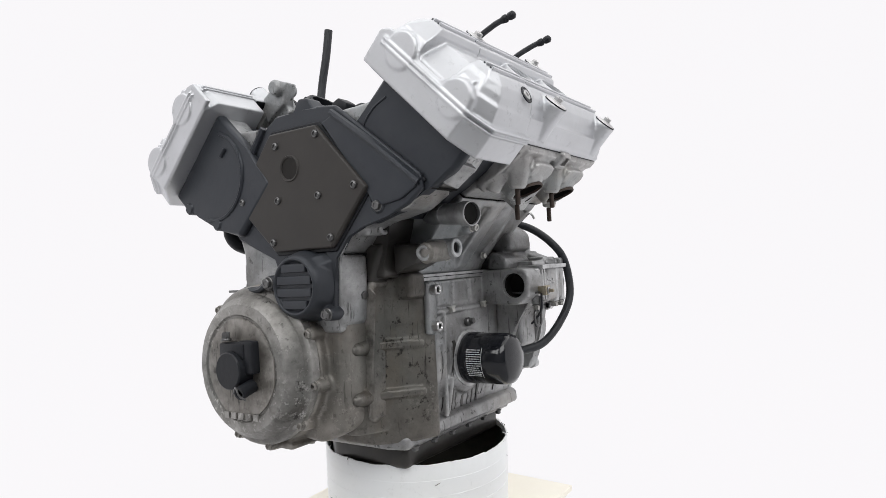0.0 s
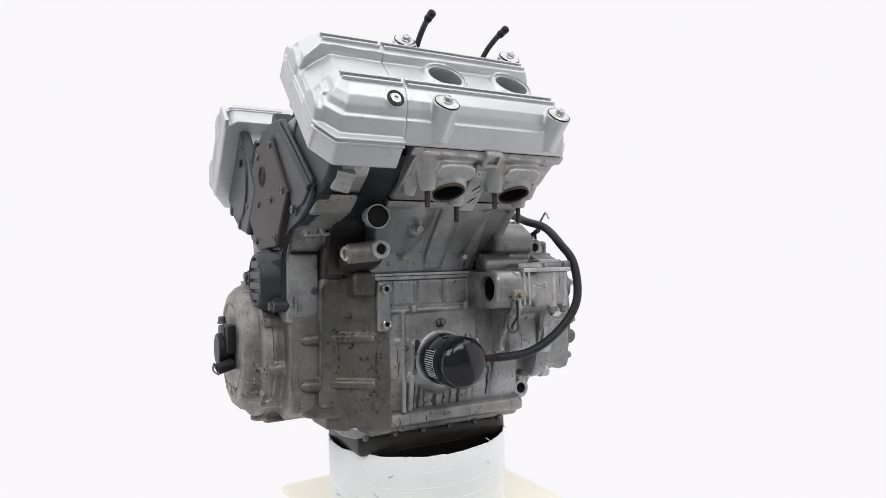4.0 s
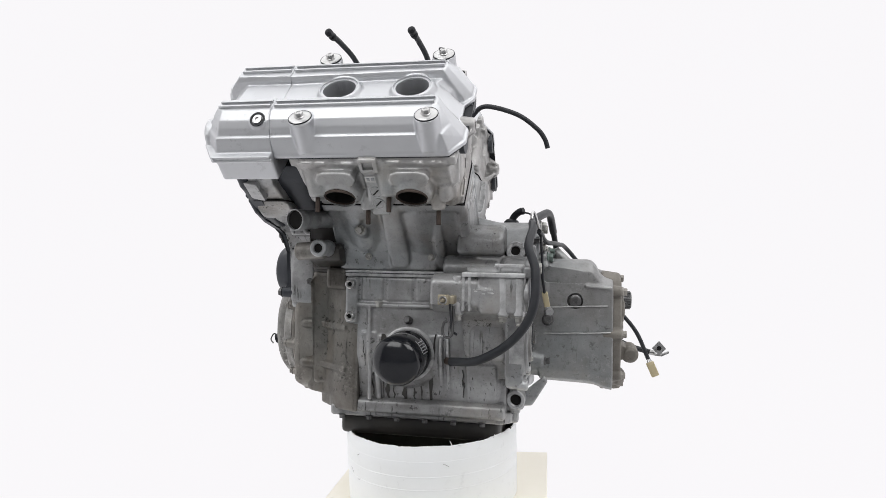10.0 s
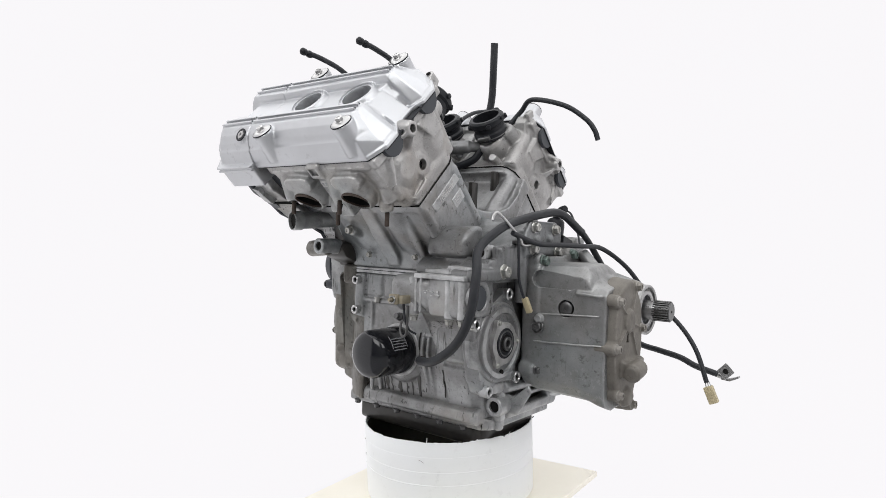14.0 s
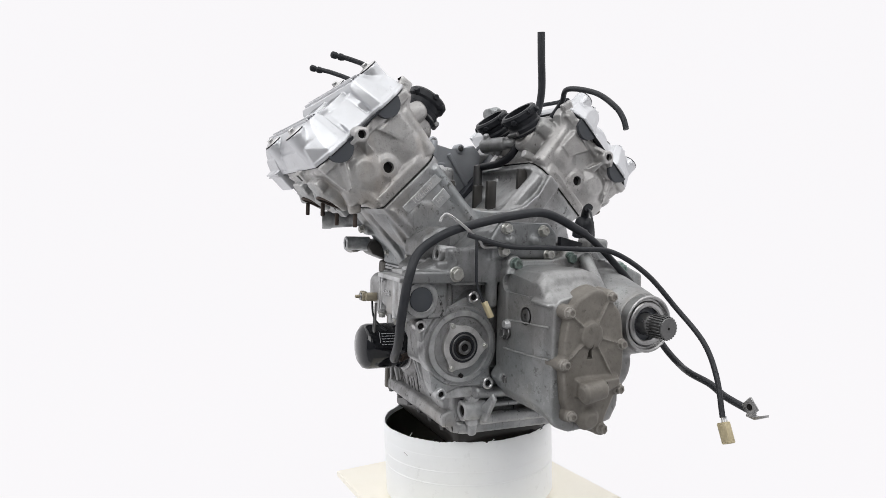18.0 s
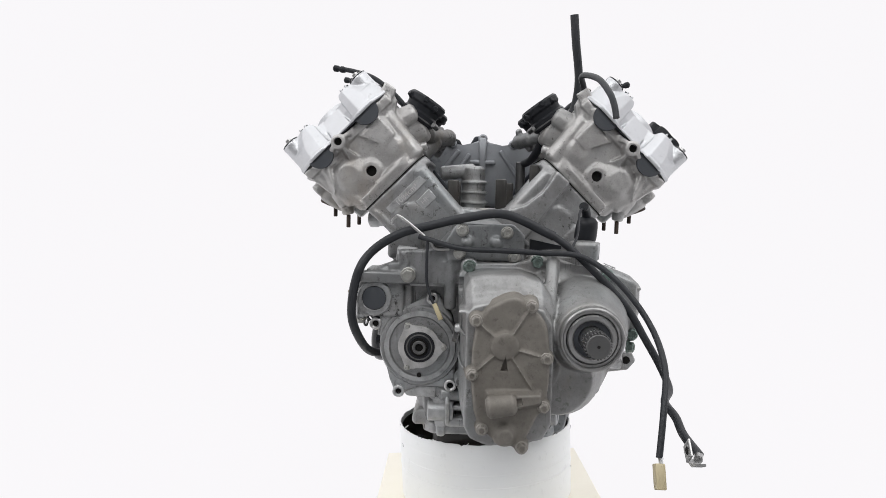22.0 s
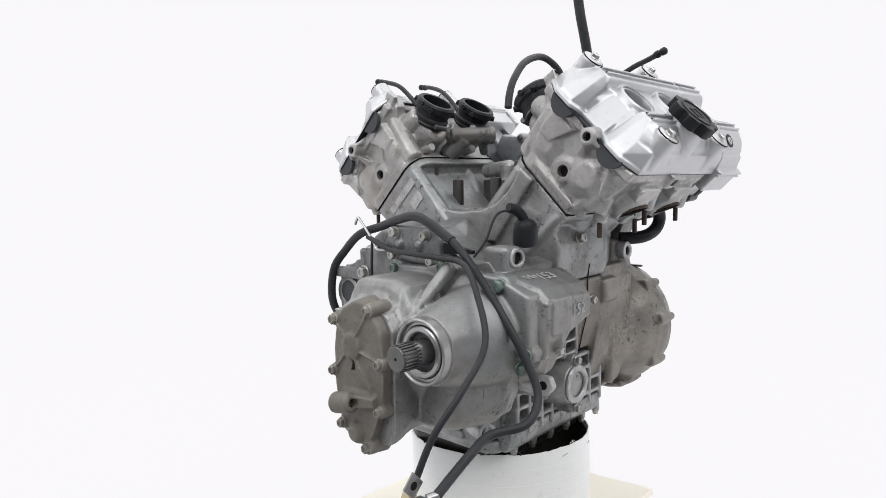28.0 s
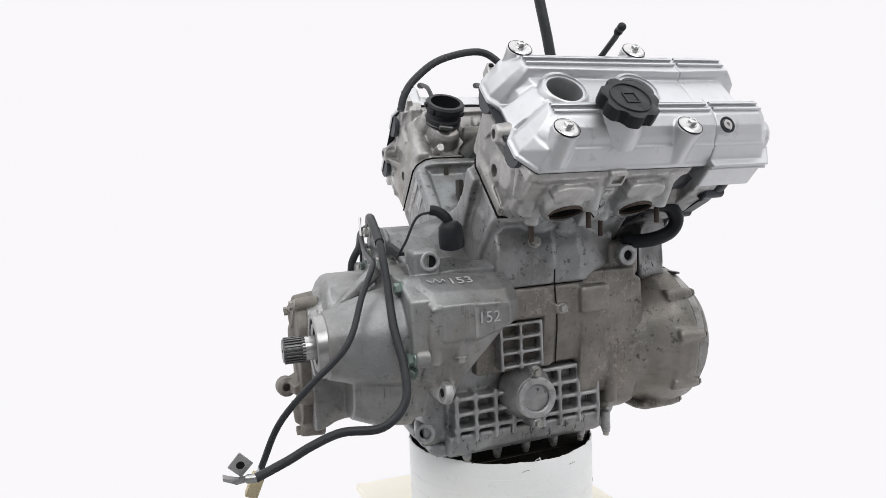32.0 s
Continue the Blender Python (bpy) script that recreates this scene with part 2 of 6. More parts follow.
        tb.faces.new(rows[0]), tb.faces.new(rows[-1])
        return self.take(tb, m)

    def hull(self, pts, m=IDENT, bevel=0.0):
        """The tight skin round points."""
        tb = bmesh.new()
        for p in pts:
            tb.verts.new(p)
        got = bmesh.ops.convex_hull(tb, input=tb.verts[:])
        bmesh.ops.delete(tb, geom=[v for v in set(got["geom_interior"]) | set(got["geom_unused"]) if isinstance(v, bmesh.types.BMVert)], context="VERTS")
        bmesh.ops.dissolve_limit(tb, angle_limit=0.02, verts=tb.verts[:], edges=tb.edges[:])
        if bevel:
            bmesh.ops.bevel(tb, geom=tb.edges[:], offset=bevel, segments=2, profile=0.5, affect="EDGES", clamp_overlap=True)
        return self.take(tb, m)

    def discs(self, rounds, m=IDENT, d=(1, 0, 0), n=28):
        """The tight skin round discs (centre, radius) that all face along d."""
        d = Vector(d).normalized()
        u = d.orthogonal().normalized()
        v = d.cross(u)
        return self.hull([Vector(c) + (u * math.cos(k * math.tau / n) + v * math.sin(k * math.tau / n)) * r for c, r in rounds for k in range(n)], m)

    def hexhead(self, p, d, r, h, m=IDENT):
        p, d = Vector(p), Vector(d).normalized()
        self.lathe([(r * 1.25, 0), (r * 1.25, h * 0.18), (r * 1.1, h * 0.3)], p, d, 18, m)
        return self.lathe([(r, h * 0.2), (r, h * 0.88), (r * 0.86, h), (r * 0.5, h), (r * 0.46, h * 0.9)], p, d, 6, m)


def part(name, shape, mat, parent, label=""):
    bm = shape.bm
    if mat in CAST:      # castings are never quite true
        for v in bm.verts:
            v.co += noise.noise_vector(v.co * 0.03) * 0.9 + noise.noise_vector(v.co * 0.11) * 0.35
    for f in bm.faces:
        f.smooth = True
    for e in bm.edges:
        if len(e.link_faces) == 2 and e.calc_face_angle(0) > 0.62:
            e.smooth = False
    bm.transform(Matrix.Scale(0.001, 4))
    me = bpy.data.meshes.new(name)
    bm.to_mesh(me)
    bm.free()
    me.materials.append(mat)
    ob = new(name, me)
    ob.parent = parent
    if mat in CRISP:     # flat faces stay flat between their rounded edges
        ob.modifiers.new("flat_faces", "WEIGHTED_NORMAL").keep_sharp = True
    return tagged(ob, label)


def weld(main, also=(), keep=("bolt", "port_ring", "rim", "date_mark"), voxel=1.8, soft=5):
    """One casting: joins the cast pieces under main, and those in also, into one filleted skin."""
    bm = bmesh.new()
    bm.from_mesh(main.data)
    own = main.data.materials[0]
    for ob in [c for c in main.children if c.type == "MESH" and c.name.split(".")[0] not in keep and c.data.materials[0] in CAST] + list(also):
        bm.from_mesh(ob.data)
        for c in ob.children:
            c.parent = main
        bpy.data.objects.remove(ob)
    bm.to_mesh(main.data)
    bm.free()
    main.data.materials.clear()
    main.data.materials.append(own)
    main.modifiers.clear()
    skin = main.modifiers.new("skin", "REMESH")
    skin.mode, skin.voxel_size, skin.use_smooth_shade = "VOXEL", voxel * 0.001, True
    fillet = main.modifiers.new("fillet", "SMOOTH")
    fillet.factor, fillet.iterations = 0.5, soft
    return main


def drill(main, cuts):
    """Bores real holes, given as one Shape each, into a casting."""
    tools = []
    for cut in cuts:
        cut.bm.transform(Matrix.Scale(0.001, 4))
        me = bpy.data.meshes.new("cutter")
        cut.bm.to_mesh(me)
        cut.bm.free()
        tool = new("cutter", me)
        hole = main.modifiers.new("hole", "BOOLEAN")
        hole.operation, hole.solver, hole.object = "DIFFERENCE", "EXACT", tool
        tools.append(tool)
    bpy.context.view_layer.update()
    solid = bpy.data.meshes.new_from_object(main.evaluated_get(bpy.context.evaluated_depsgraph_get()))
    main.modifiers.clear()
    main.data = solid
    if len(solid.materials) > 1:
        first = solid.materials[0]
        solid.materials.clear()
        solid.materials.append(first)
    solid.polygons.foreach_set("material_index", [0] * len(solid.polygons))
    for tool in tools:
        bpy.data.objects.remove(tool)
    return main


def bolt(parent, p, d, r=5.5, h=7.0, mat=None, m=IDENT, name="bolt", label=""):
    return part(name, Shape().hexhead(p, d, r, h, m), mat or BOLT, parent, label)


def boss(parent, p, d, ro, ri, h, mat, m=IDENT, name="mounting_boss", deep=None):
    """An eye whose hole is filled by a black disc for its shade."""
    d = Vector(d).normalized()
    p = Vector(p)
    ob = part(name, Shape().ring(p - d * h, p, ro, ri, 24, m, 1.2), mat, parent)
    ob["label"] = "cast eye with a bolt hole"
    part("bore", Shape().lathe([(ri + 0.3, -h * 0.9), (ri + 0.3, -(deep or min(h * 0.5, 4)))], p, d, 20, m), SHADE_AND_SEAM, ob)
    return ob


def circle_poly(cx, cy, r, n=40, a0=0.0, a1=math.tau):
    return [(cx + r * math.cos(a0 + (a1 - a0) * i / n), cy + r * math.sin(a0 + (a1 - a0) * i / n)) for i in range(n)]


def lettering(name, text, size, m, mat, parent, thick=0.6, label=""):
    cu = bpy.data.curves.new(name, "FONT")
    cu.body, cu.size, cu.extrude, cu.align_x, cu.align_y = text, size, thick / 2, "CENTER", "CENTER"
    tmp = bpy.data.objects.new(name, cu)
    me = bpy.data.meshes.new_from_object(tmp)
    bpy.data.objects.remove(tmp)
    me.transform(Matrix.Scale(0.001, 4) @ m)
    me.materials.append(mat)
    ob = new(name, me)
    ob.parent = parent
    return tagged(ob, label)


def flat(origin, right, up):
    """Places lettering: its origin, reading direction and upward direction."""
    r = Vector(right).normalized()
    u = Vector(up).normalized()
    o = Vector(origin)
    w = r.cross(u)
    return Matrix(((r.x, u.x, w.x, o.x), (r.y, u.y, w.y, o.y), (r.z, u.z, w.z, o.z), (0, 0, 0, 1)))


# ---- the studio ----
def build_studio():
    # plan of the sweep: curved back, unseen glowing wings added to brighten both sides
    plan = [(-2500, -1500), (-2500, 600)]
    plan += [(-2500 + 1500 * (1 - math.cos(radians(a))), 1600 + 1500 * math.sin(radians(a))) for a in range(0, 91, 15)]
    plan += [(-x, y) for x, y in reversed(plan)]
    cx, cy = 0.0, 400.0
    rings = []
    for k, z in [(0.0, 0.0), (0.62, 0.0)] + [(0.62 + 0.38 * math.sin(radians(a)), 900 - 900 * math.cos(radians(a))) for a in range(10, 91, 10)] + [(1.0, 3200.0)]:
        rings.append([(cx + (x - cx) * k, max(cy + (y - cy) * k, -1250 if k < 0.63 else -9000), z) for x, y in plan])
    tb = bmesh.new()
    hub = tb.verts.new((0, 0, 0))
    rows = [[tb.verts.new(v) for v in r] for r in rings[1:]]
    for i in range(len(plan) - 1):
        tb.faces.new((hub, rows[0][i], rows[0][i + 1]))
    for r, q in zip(rows, rows[1:]):
        for i in range(len(plan) - 1):
            tb.faces.new((r[i], r[i + 1], q[i + 1], q[i]))
    bmesh.ops.recalc_face_normals(tb, faces=tb.faces[:])
    s = Shape().take(tb)
    tagged(part("backdrop", s, SWEEP, None), "seamless white studio sweep, glowing by itself, running from floor up the wall", "backdrop", kind="structure")
    # unseen grey shell, added only to set fill light and dark reflections
    grey = material("unseen_room_grey", (0.38, 0.38, 0.385), (0.33, 0.33, 0.335), 0, 0.9, 20, 3, 0.4, 0.02)
    tagged(part("wall_south", Shape().box(-4200, 4200, -3100, -3000, 0, 3200, bevel=0), grey, None), "unseen grey wall added behind the viewer to shape the light", "wall", kind="structure")
    tagged(part("wall_west", Shape().box(-4320, -4220, -3000, 3150, 0, 3200, bevel=0), grey, None), "unseen grey side wall added to shape the light", "wall", kind="structure")
    tagged(part("wall_east", Shape().box(4220, 4320, -3000, 3150, 0, 3200, bevel=0), grey, None), "unseen grey side wall added to shape the light", "wall", kind="structure")
    tagged(part("ceiling", Shape().box(-4300, 4300, -3100, 3150, 3220, 3300, bevel=0), grey, None), "unseen grey ceiling added to shape the light", "ceiling", kind="structure")
    tagged(part("floor", Shape().box(-4200, 4200, -3000, 3100, -120, -40, bevel=0), grey, None), "unseen grey floor added beyond the sweep to shape the light", "floor", kind="structure")


build_studio()

# ---- turntable board and bucket ----
def build_board():
    root = tagged(new("turntable_board"), "square cream-white board turning under the bucket", "board")
    part("board", Shape().box(-166, 166, -166, 166, 1, 10, pose(-40, 40, 0, 0, 0, BOARD_TURN), 1.0, 1), BOARD, root)
    return root


BOARD_TURN = 1.3
turntable = build_board()


def build_bucket():
    root = tagged(new("plastic_bucket"), "scuffed white plastic bucket section holding the engine up", "bucket")
    s = Shape()
    s.lathe([(126, 10.5), (129, 12), (129.5, 60), (129.8, 90), (130, 117), (129.2, 118.6), (128, 118.4), (127.2, 116), (126.8, 90), (126.6, 60), (126, 14)], (-48, 40, 0), (0, 0, 1), 160, IDENT, True)
    for v in s.bm.verts:      # a sawn rim, ragged and a little dented
        if v.co.z > 100:
            a = math.atan2(v.co.y - 40, v.co.x + 48)
            v.co.z += (v.co.z - 100) / 18 * (1.6 * noise.noise((3 * math.cos(a), 3 * math.sin(a), 1)) + 1.3 * noise.noise((17 * math.cos(a), 17 * math.sin(a), 5)) + 0.8 * noise.noise((50 * math.cos(a), 50 * math.sin(a), 9)))
    part("wall", s, BUCKET, root)
    # black lining painted for oil and for the shade inside the bucket
    part("oily_lining", Shape().lathe([(125.8, 14), (126.2, 60), (126.6, 112), (126.0, 112), (125.4, 60), (125.2, 14)], (-48, 40, 0), (0, 0, 1), 72, IDENT, True), OIL_AND_SHADE, root, "inner face of the bucket, blackened for both oil and shade")
    for k, z in enumerate((58, 76, 97)):
        part("moulded_ring", Shape().ring((-48, 40, z), (-48, 40, z + 0.9), 130.1, 128.8, 96), BUCKET, root)
    rnd = random.Random(4)
    for i in range(9):
        a, z = rnd.uniform(0, math.tau), rnd.uniform(35, 112)
        r = 130.2
        c = Vector((-48 + r * math.cos(a), 40 + r * math.sin(a), z))
        t = Vector((-math.sin(a), math.cos(a), rnd.uniform(-0.6, 0.6)))
        part("scuff", Shape().tube([c, c + t * rnd.uniform(2, 5), c + t * rnd.uniform(6, 11) + Vector((0, 0, rnd.uniform(-2, 2)))], rnd.uniform(0.2, 0.4), 5), HOSE, root)
    for i in range(16):
        a = rnd.uniform(0, math.tau)
        c = Vector((-48 + 129 * math.cos(a), 40 + 129 * math.sin(a), 117))
        part("swarf_curl", Shape().tube([c, c + Vector((rnd.uniform(-3, 3), rnd.uniform(-3, 3), rnd.uniform(1, 4))), c + Vector((rnd.uniform(-6, 6), rnd.uniform(-6, 6), rnd.uniform(0, 6)))], 0.5, 5), BUCKET if i % 2 else RUBBER, root)
    return root


bucket = build_bucket()

# ---- the engine ----
engine = tagged(new("engine"), "used V4 engine of bare aluminium standing in a bucket", "engine")


CASES = {}


def build_cases():
    # lower crankcase
    s = Shape()
    s.prism([(-92, 342), (-92, 230), (-76, 160), (-70, 148), (94, 148), (102, 165), (108, 240), (112, 342)], -150, 62, AX, 6, 3)
    s.prism([(-36, 342), (-36, 148), (94, 148), (102, 165), (108, 240), (112, 342)], -190, -146, AX, 6, 3)
    s.prism([(-92, 342), (-92, 228), (-20, 228), (112, 240), (112, 342)], 56, 84, AX, 5, 3)
    s.prism([(-78, 232), (-74, 158), (-66, 150), (-42, 150), (-40, 232)], 56, 70, AX, 4, 3)
    s.prism([(-70, 232), (-66, 190), (-60, 186), (-44, 186), (-42, 232)], 64, 88, AX, 4, 3)
    s.prism([(-58, 190), (-56, 136), (-44, 136), (-42, 190)], 62, 86, AX, 4, 3)
    s.prism([(60, 240), (66, 150), (94, 150), (104, 170), (108, 240)], 58, 90, AX, 5, 3)
    low = part("lower_crankcase", s, ALU_DIRTY, engine, "oil-stained cast aluminium lower crankcase")
    part("corner_column", Shape().prism([(-139, -40), (-139, -93), (-147, -92), (-158, -88), (-170, -81), (-182, -72), (-191, -62), (-197, -50), (-197, -40)], 146, 322, AZ, 3, 2), ALU_GRIME, low)
    # slanted front wall with two webs and their bolts
    slant = [(-238, -38), (-228, -44), (-204, -54), (-186, -66), (-186, 0), (-238, 0)]
    part("slanted_wall", Shape().prism(slant, 163, 296, AZ, 5, 3), ALU_GRIME, low, "brown oily slanted case wall")
    part("slanted_wall", Shape().prism([(-212, -44), (-196, -56), (-176, -74), (-176, 20), (-212, 20)], 146, 168, AZ, 4, 2), ALU_GRIME, low)
    for z in (207, 266):
        part("web", Shape().prism([(-239, -42), (-228, -49), (-203, -60), (-178, -80), (-160, -92), (-160, 0), (-239, 0)], z - 5, z + 5, AZ, 2.5, 2), ALU_GRIME, low)
        part("lug", Shape().cyl((-214, -46, z), (-242, -46, z), 9, 8, 20, bevel=2), ALU_GRIME, low)
        bolt(low, (-241, -46, z), (-1, 0, 0), 5, 5, ALU_GRIME)
    part("rib", Shape().cyl((-212, -50, 212), (-212, -50, 262), 6, 6, 14, bevel=2), ALU_GRIME, low)
    part("upper_wall", Shape().prism([(-210, -46), (-198, -60), (-180, -76), (-156, -92), (-156, 0), (-210, 0)], 290, 346, AZ, 5, 3), ALU_GRIME, low)
    part("ledge", Shape().box(-140, -20, -96, -88, 297, 303, bevel=2.5), ALU_DIRTY, low)
    for x0, x1 in ((-134, -104), (-98, -62), (-56, -26)):
        part("raised_panel", Shape().box(x0, x1, -94.5, -88, 307, 339, bevel=1.5), ALU_DIRTY, low)
    for x0, x1, z0, z1 in ((-136, -112, 164, 262), (-110, -72, 162, 258), (-70, -40, 162, 258), (-38, -14, 164, 260)):
        part("raised_panel", Shape().prism([(-78, z0), (-93.4, 232), (-93.4, z1), (-80, z1), (-66, z0)], x0, x1, AX, 2, 2), ALU_DRIP, low)
    for x in (-19, -9, 20):
        part("rib", Shape().prism([(-76, 162), (-103, 236), (-98, 258), (-88, 258), (-70, 162)], x - 2.6, x + 2.6, AX, 1.5, 2), ALU_DIRTY, low)
    part("rib", Shape().cyl((-122, -90, 166), (-122, -94, 300), 3.5, 3, 12, bevel=1), ALU_DIRTY, low)
    part("rib", Shape().cyl((-110, -82, 166), (-110, -94, 216), 4.5, 4, 12, bevel=1), ALU_DIRTY, low)
    part("filter_pad", Shape().lathe([(50, -8), (46, 0), (40, 4), (36, 5)], (-66, -88, 233), (0, -1, 0), 40), ALU_DIRTY, low)
    part("side_panel", Shape().prism([(-84, 200), (-112, 250), (-116, 292), (-86, 296)], 24, 78, AX, 5, 3), ALU_DIRTY, low)
    part("side_panel", Shape().cyl((84, -60, 214), (84, -88, 296), 13, 12, 20, bevel=4), ALU_DIRTY, low)
    part("raised_panel", Shape().prism([(-78, 160), (-100, 224), (-88, 230), (-70, 160)], 16, 58, AX, 3, 2), ALU_DRIP, low)
    part("side_block", Shape().box(24, 74, -126, -88, 234, 303, bevel=7, seg=3), ALU_DIRTY, low)
    for x, z in ((-108, 303), (-30, 303), (20, 296)):
        bolt(low, (x, -97, z + 2), (0, -0.2, -1), 4.5, 8)
    CASES["corner_boxes"] = [part("streaked_corner_box", Shape().box(-188, -158, -96, -60, 320, 352, bevel=5), ALU_GRIME, engine)]
    # black oil that ran down under the filter
    def wall_y(z):
        return -93.9 if z > 232 else -78.5 - (z - 162) / 70 * 15.4

    rnd = random.Random(9)
    for x, z0, z1, w in ((-118, 214, 172, 2), (-104, 236, 168, 3), (-101, 260, 226, 9), (-96, 205, 164, 6), (-88, 190, 162, 3), (-72, 198, 160, 8), (-58, 196, 166, 3), (-47, 206, 162, 2.5), (-34, 236, 164, 6), (-28, 262, 210, 3), (-22, 230, 176, 2), (12, 214, 174, 2), (30, 208, 168, 2.5), (-130, 250, 214, 1.5)):
        rows = []
        for k in range(6):
            z = z0 + (z1 - z0) * k / 5
            hw = 0.6 * w * (0.4 + 0.6 * rnd.random()) * (1.0 if k < 4 else 0.6)
            cx = x + rnd.uniform(-1.5, 1.5)
            rows.append([(cx - hw, wall_y(z), z), (cx + hw, wall_y(z), z), (cx + hw * 0.8, wall_y(z) + 3, z), (cx - hw * 0.8, wall_y(z) + 3, z)])
        part("oil_run", Shape().loft(rows), OIL_AND_SHADE, low, "black oil run down the casting")
    # seam flange
    s = Shape()
    s.prism([(-160, 340), (-160, 349), (95, 349), (95, 340)], -93.4, 114, AY, 1.5, 2)
    s.prism([(-206, 340), (-206, 349), (-158, 349), (-158, 340)], -56, 114, AY, 1.5, 2)
    part("case_flange", s, ALU, engine)
    part("seam_line", Shape().box(-159, 94, -94.4, 114.5, 344.3, 345.1, bevel=0), SHADE_AND_SEAM, engine)
    # oil pan
    s = Shape()
    s.prism([(-184, -74), (66, -74), (78, -62), (78, 92), (66, 104), (-160, 106), (-190, 70), (-194, -50)], 137, 153, AZ, 3, 2)
    pan = part("oil_pan", s, ALU_DIRTY, engine, "dark oily sump pan")
    # bowl colour holds oil and the shade between pan and bucket
    part("pan_bowl", Shape().prism([(-174, -62), (52, -62), (62, -50), (62, 74), (50, 86), (-150, 86), (-176, 56)], 108, 139, AZ, 10, 3), OIL_AND_SHADE, pan, "bowl of the sump, blackened for both oil and shade")
    part("pan_band", Shape().prism([(-88, 164), (-80, 168), (-66, 168), (-66, 148), (-84, 145), (-90, 150)], -148, 70, AX, 3, 3), ALU_DIRTY, pan)
    for x in range(-176, 70, 41):
        bolt(pan, (x + 8, -72, 139), (0, 0, -1), 4.5, 6, STEEL_DARK)
        part("lug", Shape().cyl((x + 4, 102, 158), (x + 4, 103, 130), 7, 6.5, 14, bevel=1.5), ALU_DIRTY, pan)
        bolt(pan, (x + 4, 103, 131), (0, 0, -1), 4.5, 7)
    # upper crankcase between the banks and the seam
    s = Shape()
    half = [(-94, 348), (-98, 372), (-146, 430), (-124, 456), (-46, 448), (-24, 437)]
    s.prism(half + [(-y, z) for y, z in reversed(half)], -168, -26, AX, 6, 3)
    half = [(-86, 348), (-88, 374), (-118, 430), (-100, 452), (-46, 448), (-24, 437)]
    s.prism(half + [(-y, z) for y, z in reversed(half)], -30, -4, AX, 5, 3)
    up = CASES["up"] = part("upper_crankcase", s, ALU, engine, "grey cast upper crankcase with both cylinder blocks")
    s = Shape()
    s.prism([(100, 348.6), (146, 348.6), (150, 372), (152, 398), (138, 436), (100, 446)], -74, 4, AX, 4, 3)
    s.prism([(100, 348.6), (145, 348.6), (148, 370), (150, 396), (140, 436), (100, 446)], -112, -70, AX, 5, 4)
    s.loft([[(x, y + k, z) for y, z in ((90, 349), (144, 349), (147, 372), (148, 398), (138, 436), (90, 446))] for x, k in ((-100, 0), (-128, -3), (-150, -12), (-172, -22))])
    part("crankcase_wall", s, ALU_MATT, up)
    vee = [(-108, 480), (-90, 497), (-68, 468), (-46, 445), (-26, 439), (0, 437), (37, 440), (60, 447), (84, 466), (101, 497), (120, 480), (60, 400), (-60, 400)]
    part("vee_web", Shape().prism(vee, -4, 17, AX, 2, 2), ALU, up)
    for q, dx in ((-1, 0), (1, -14)):
        part("rib", Shape().prism([(q * 96, 350), (q * 110, 372), (q * 168, 436), (q * 118, 446), (q * 88, 360)], -92 + dx, -64 + dx, AX, 9, 4), ALU, up)
    for x0, x1 in ((-26, -13), (11, 20)):
        part("pocket_wall", Shape().prism([(-88, 350), (-112, 380), (-150, 428), (-100, 446)], x0, x1, AX, 4, 3), ALU, up)
    # oily wall, coloured black to hold the cavity's shade too
    part("end_wall", Shape().prism([(-50, 347), (-78, 347), (-82, 390), (-98, 430), (-50, 452)], -216, -150, AX, 5, 3), OIL_AND_SHADE, engine, "oily wall deep between block and belt case, black also for shade")
    part("bolt_boss", Shape().cyl((-122, -110, 402), (-122, -144, 404), 10, 9, 18, bevel=3), ALU, up)
    bolt(up, (-122, -143, 404), (0, -1, -0.2), 5.5, 8)
    bolt(up, (-122, -103, 368), (0, -1, 0), 4, 5)
    bolt(up, (-33, -103, 368), (0, -1, 0), 4, 5)
    bolt(up, (-46, 150, 404), (0.2, 1, 0.2), 6.5, 9)
    # rear deck behind the banks
    s = Shape()
    fore = [(-108, 348), (-108, 360), (-92, 366), (-60, 384), (-36, 408), (-16, 428), (16, 428), (36, 408), (60, 386), (92, 374), (120, 384), (142, 378), (148, 348)]
    mid = [(-106, 348), (-107, 366), (-92, 374), (-62, 386), (-44, 408), (-22, 421), (22, 421), (44, 408), (62, 390), (92, 380), (122, 392), (142, 378), (148, 348)]
    aft = [(-104, 348), (-107, 368), (-92, 380), (-62, 392), (-46, 412), (-22, 421), (22, 421), (42, 417), (60, 398), (92, 386), (126, 390), (140, 374), (146, 348)]
    s.loft([[(x, y, z) for y, z in sec] for x, sec in ((0, fore), (20, fore), (52, mid), (98, aft), (106, [(y * 0.97, z - 3) for y, z in aft]))], bevel=4)
    s.prism([(-128, 372), (-126, 398), (-104, 414), (-84, 414), (-84, 372)], 6, 70, AX, 7, 3)
    s.prism([(-154, 346), (-154, 357), (-118, 370), (-100, 372), (-96, 346)], 66, 102, AX, 4, 2)
    s.prism([(-128, 346), (-128, 360), (-112, 372), (-100, 372), (-96, 346)], -12, 62, AX, 4, 2)
    deck = CASES["deck"] = part("rear_deck", s, ALU_OILY, engine, "oily grey cast deck behind the banks")
    part("cover_plate", Shape().prism([(-46, 376), (-49, 402), (-36, 424), (38, 424), (52, 410), (52, 376)], 104, 112, AX, 3, 2), ALU, deck)
    for y, z in ((-27, 415), (29, 413), (39, 382), (-30, 386)):
        bolt(deck, (111, y, z), (1, 0, 0), 6.5, 9)
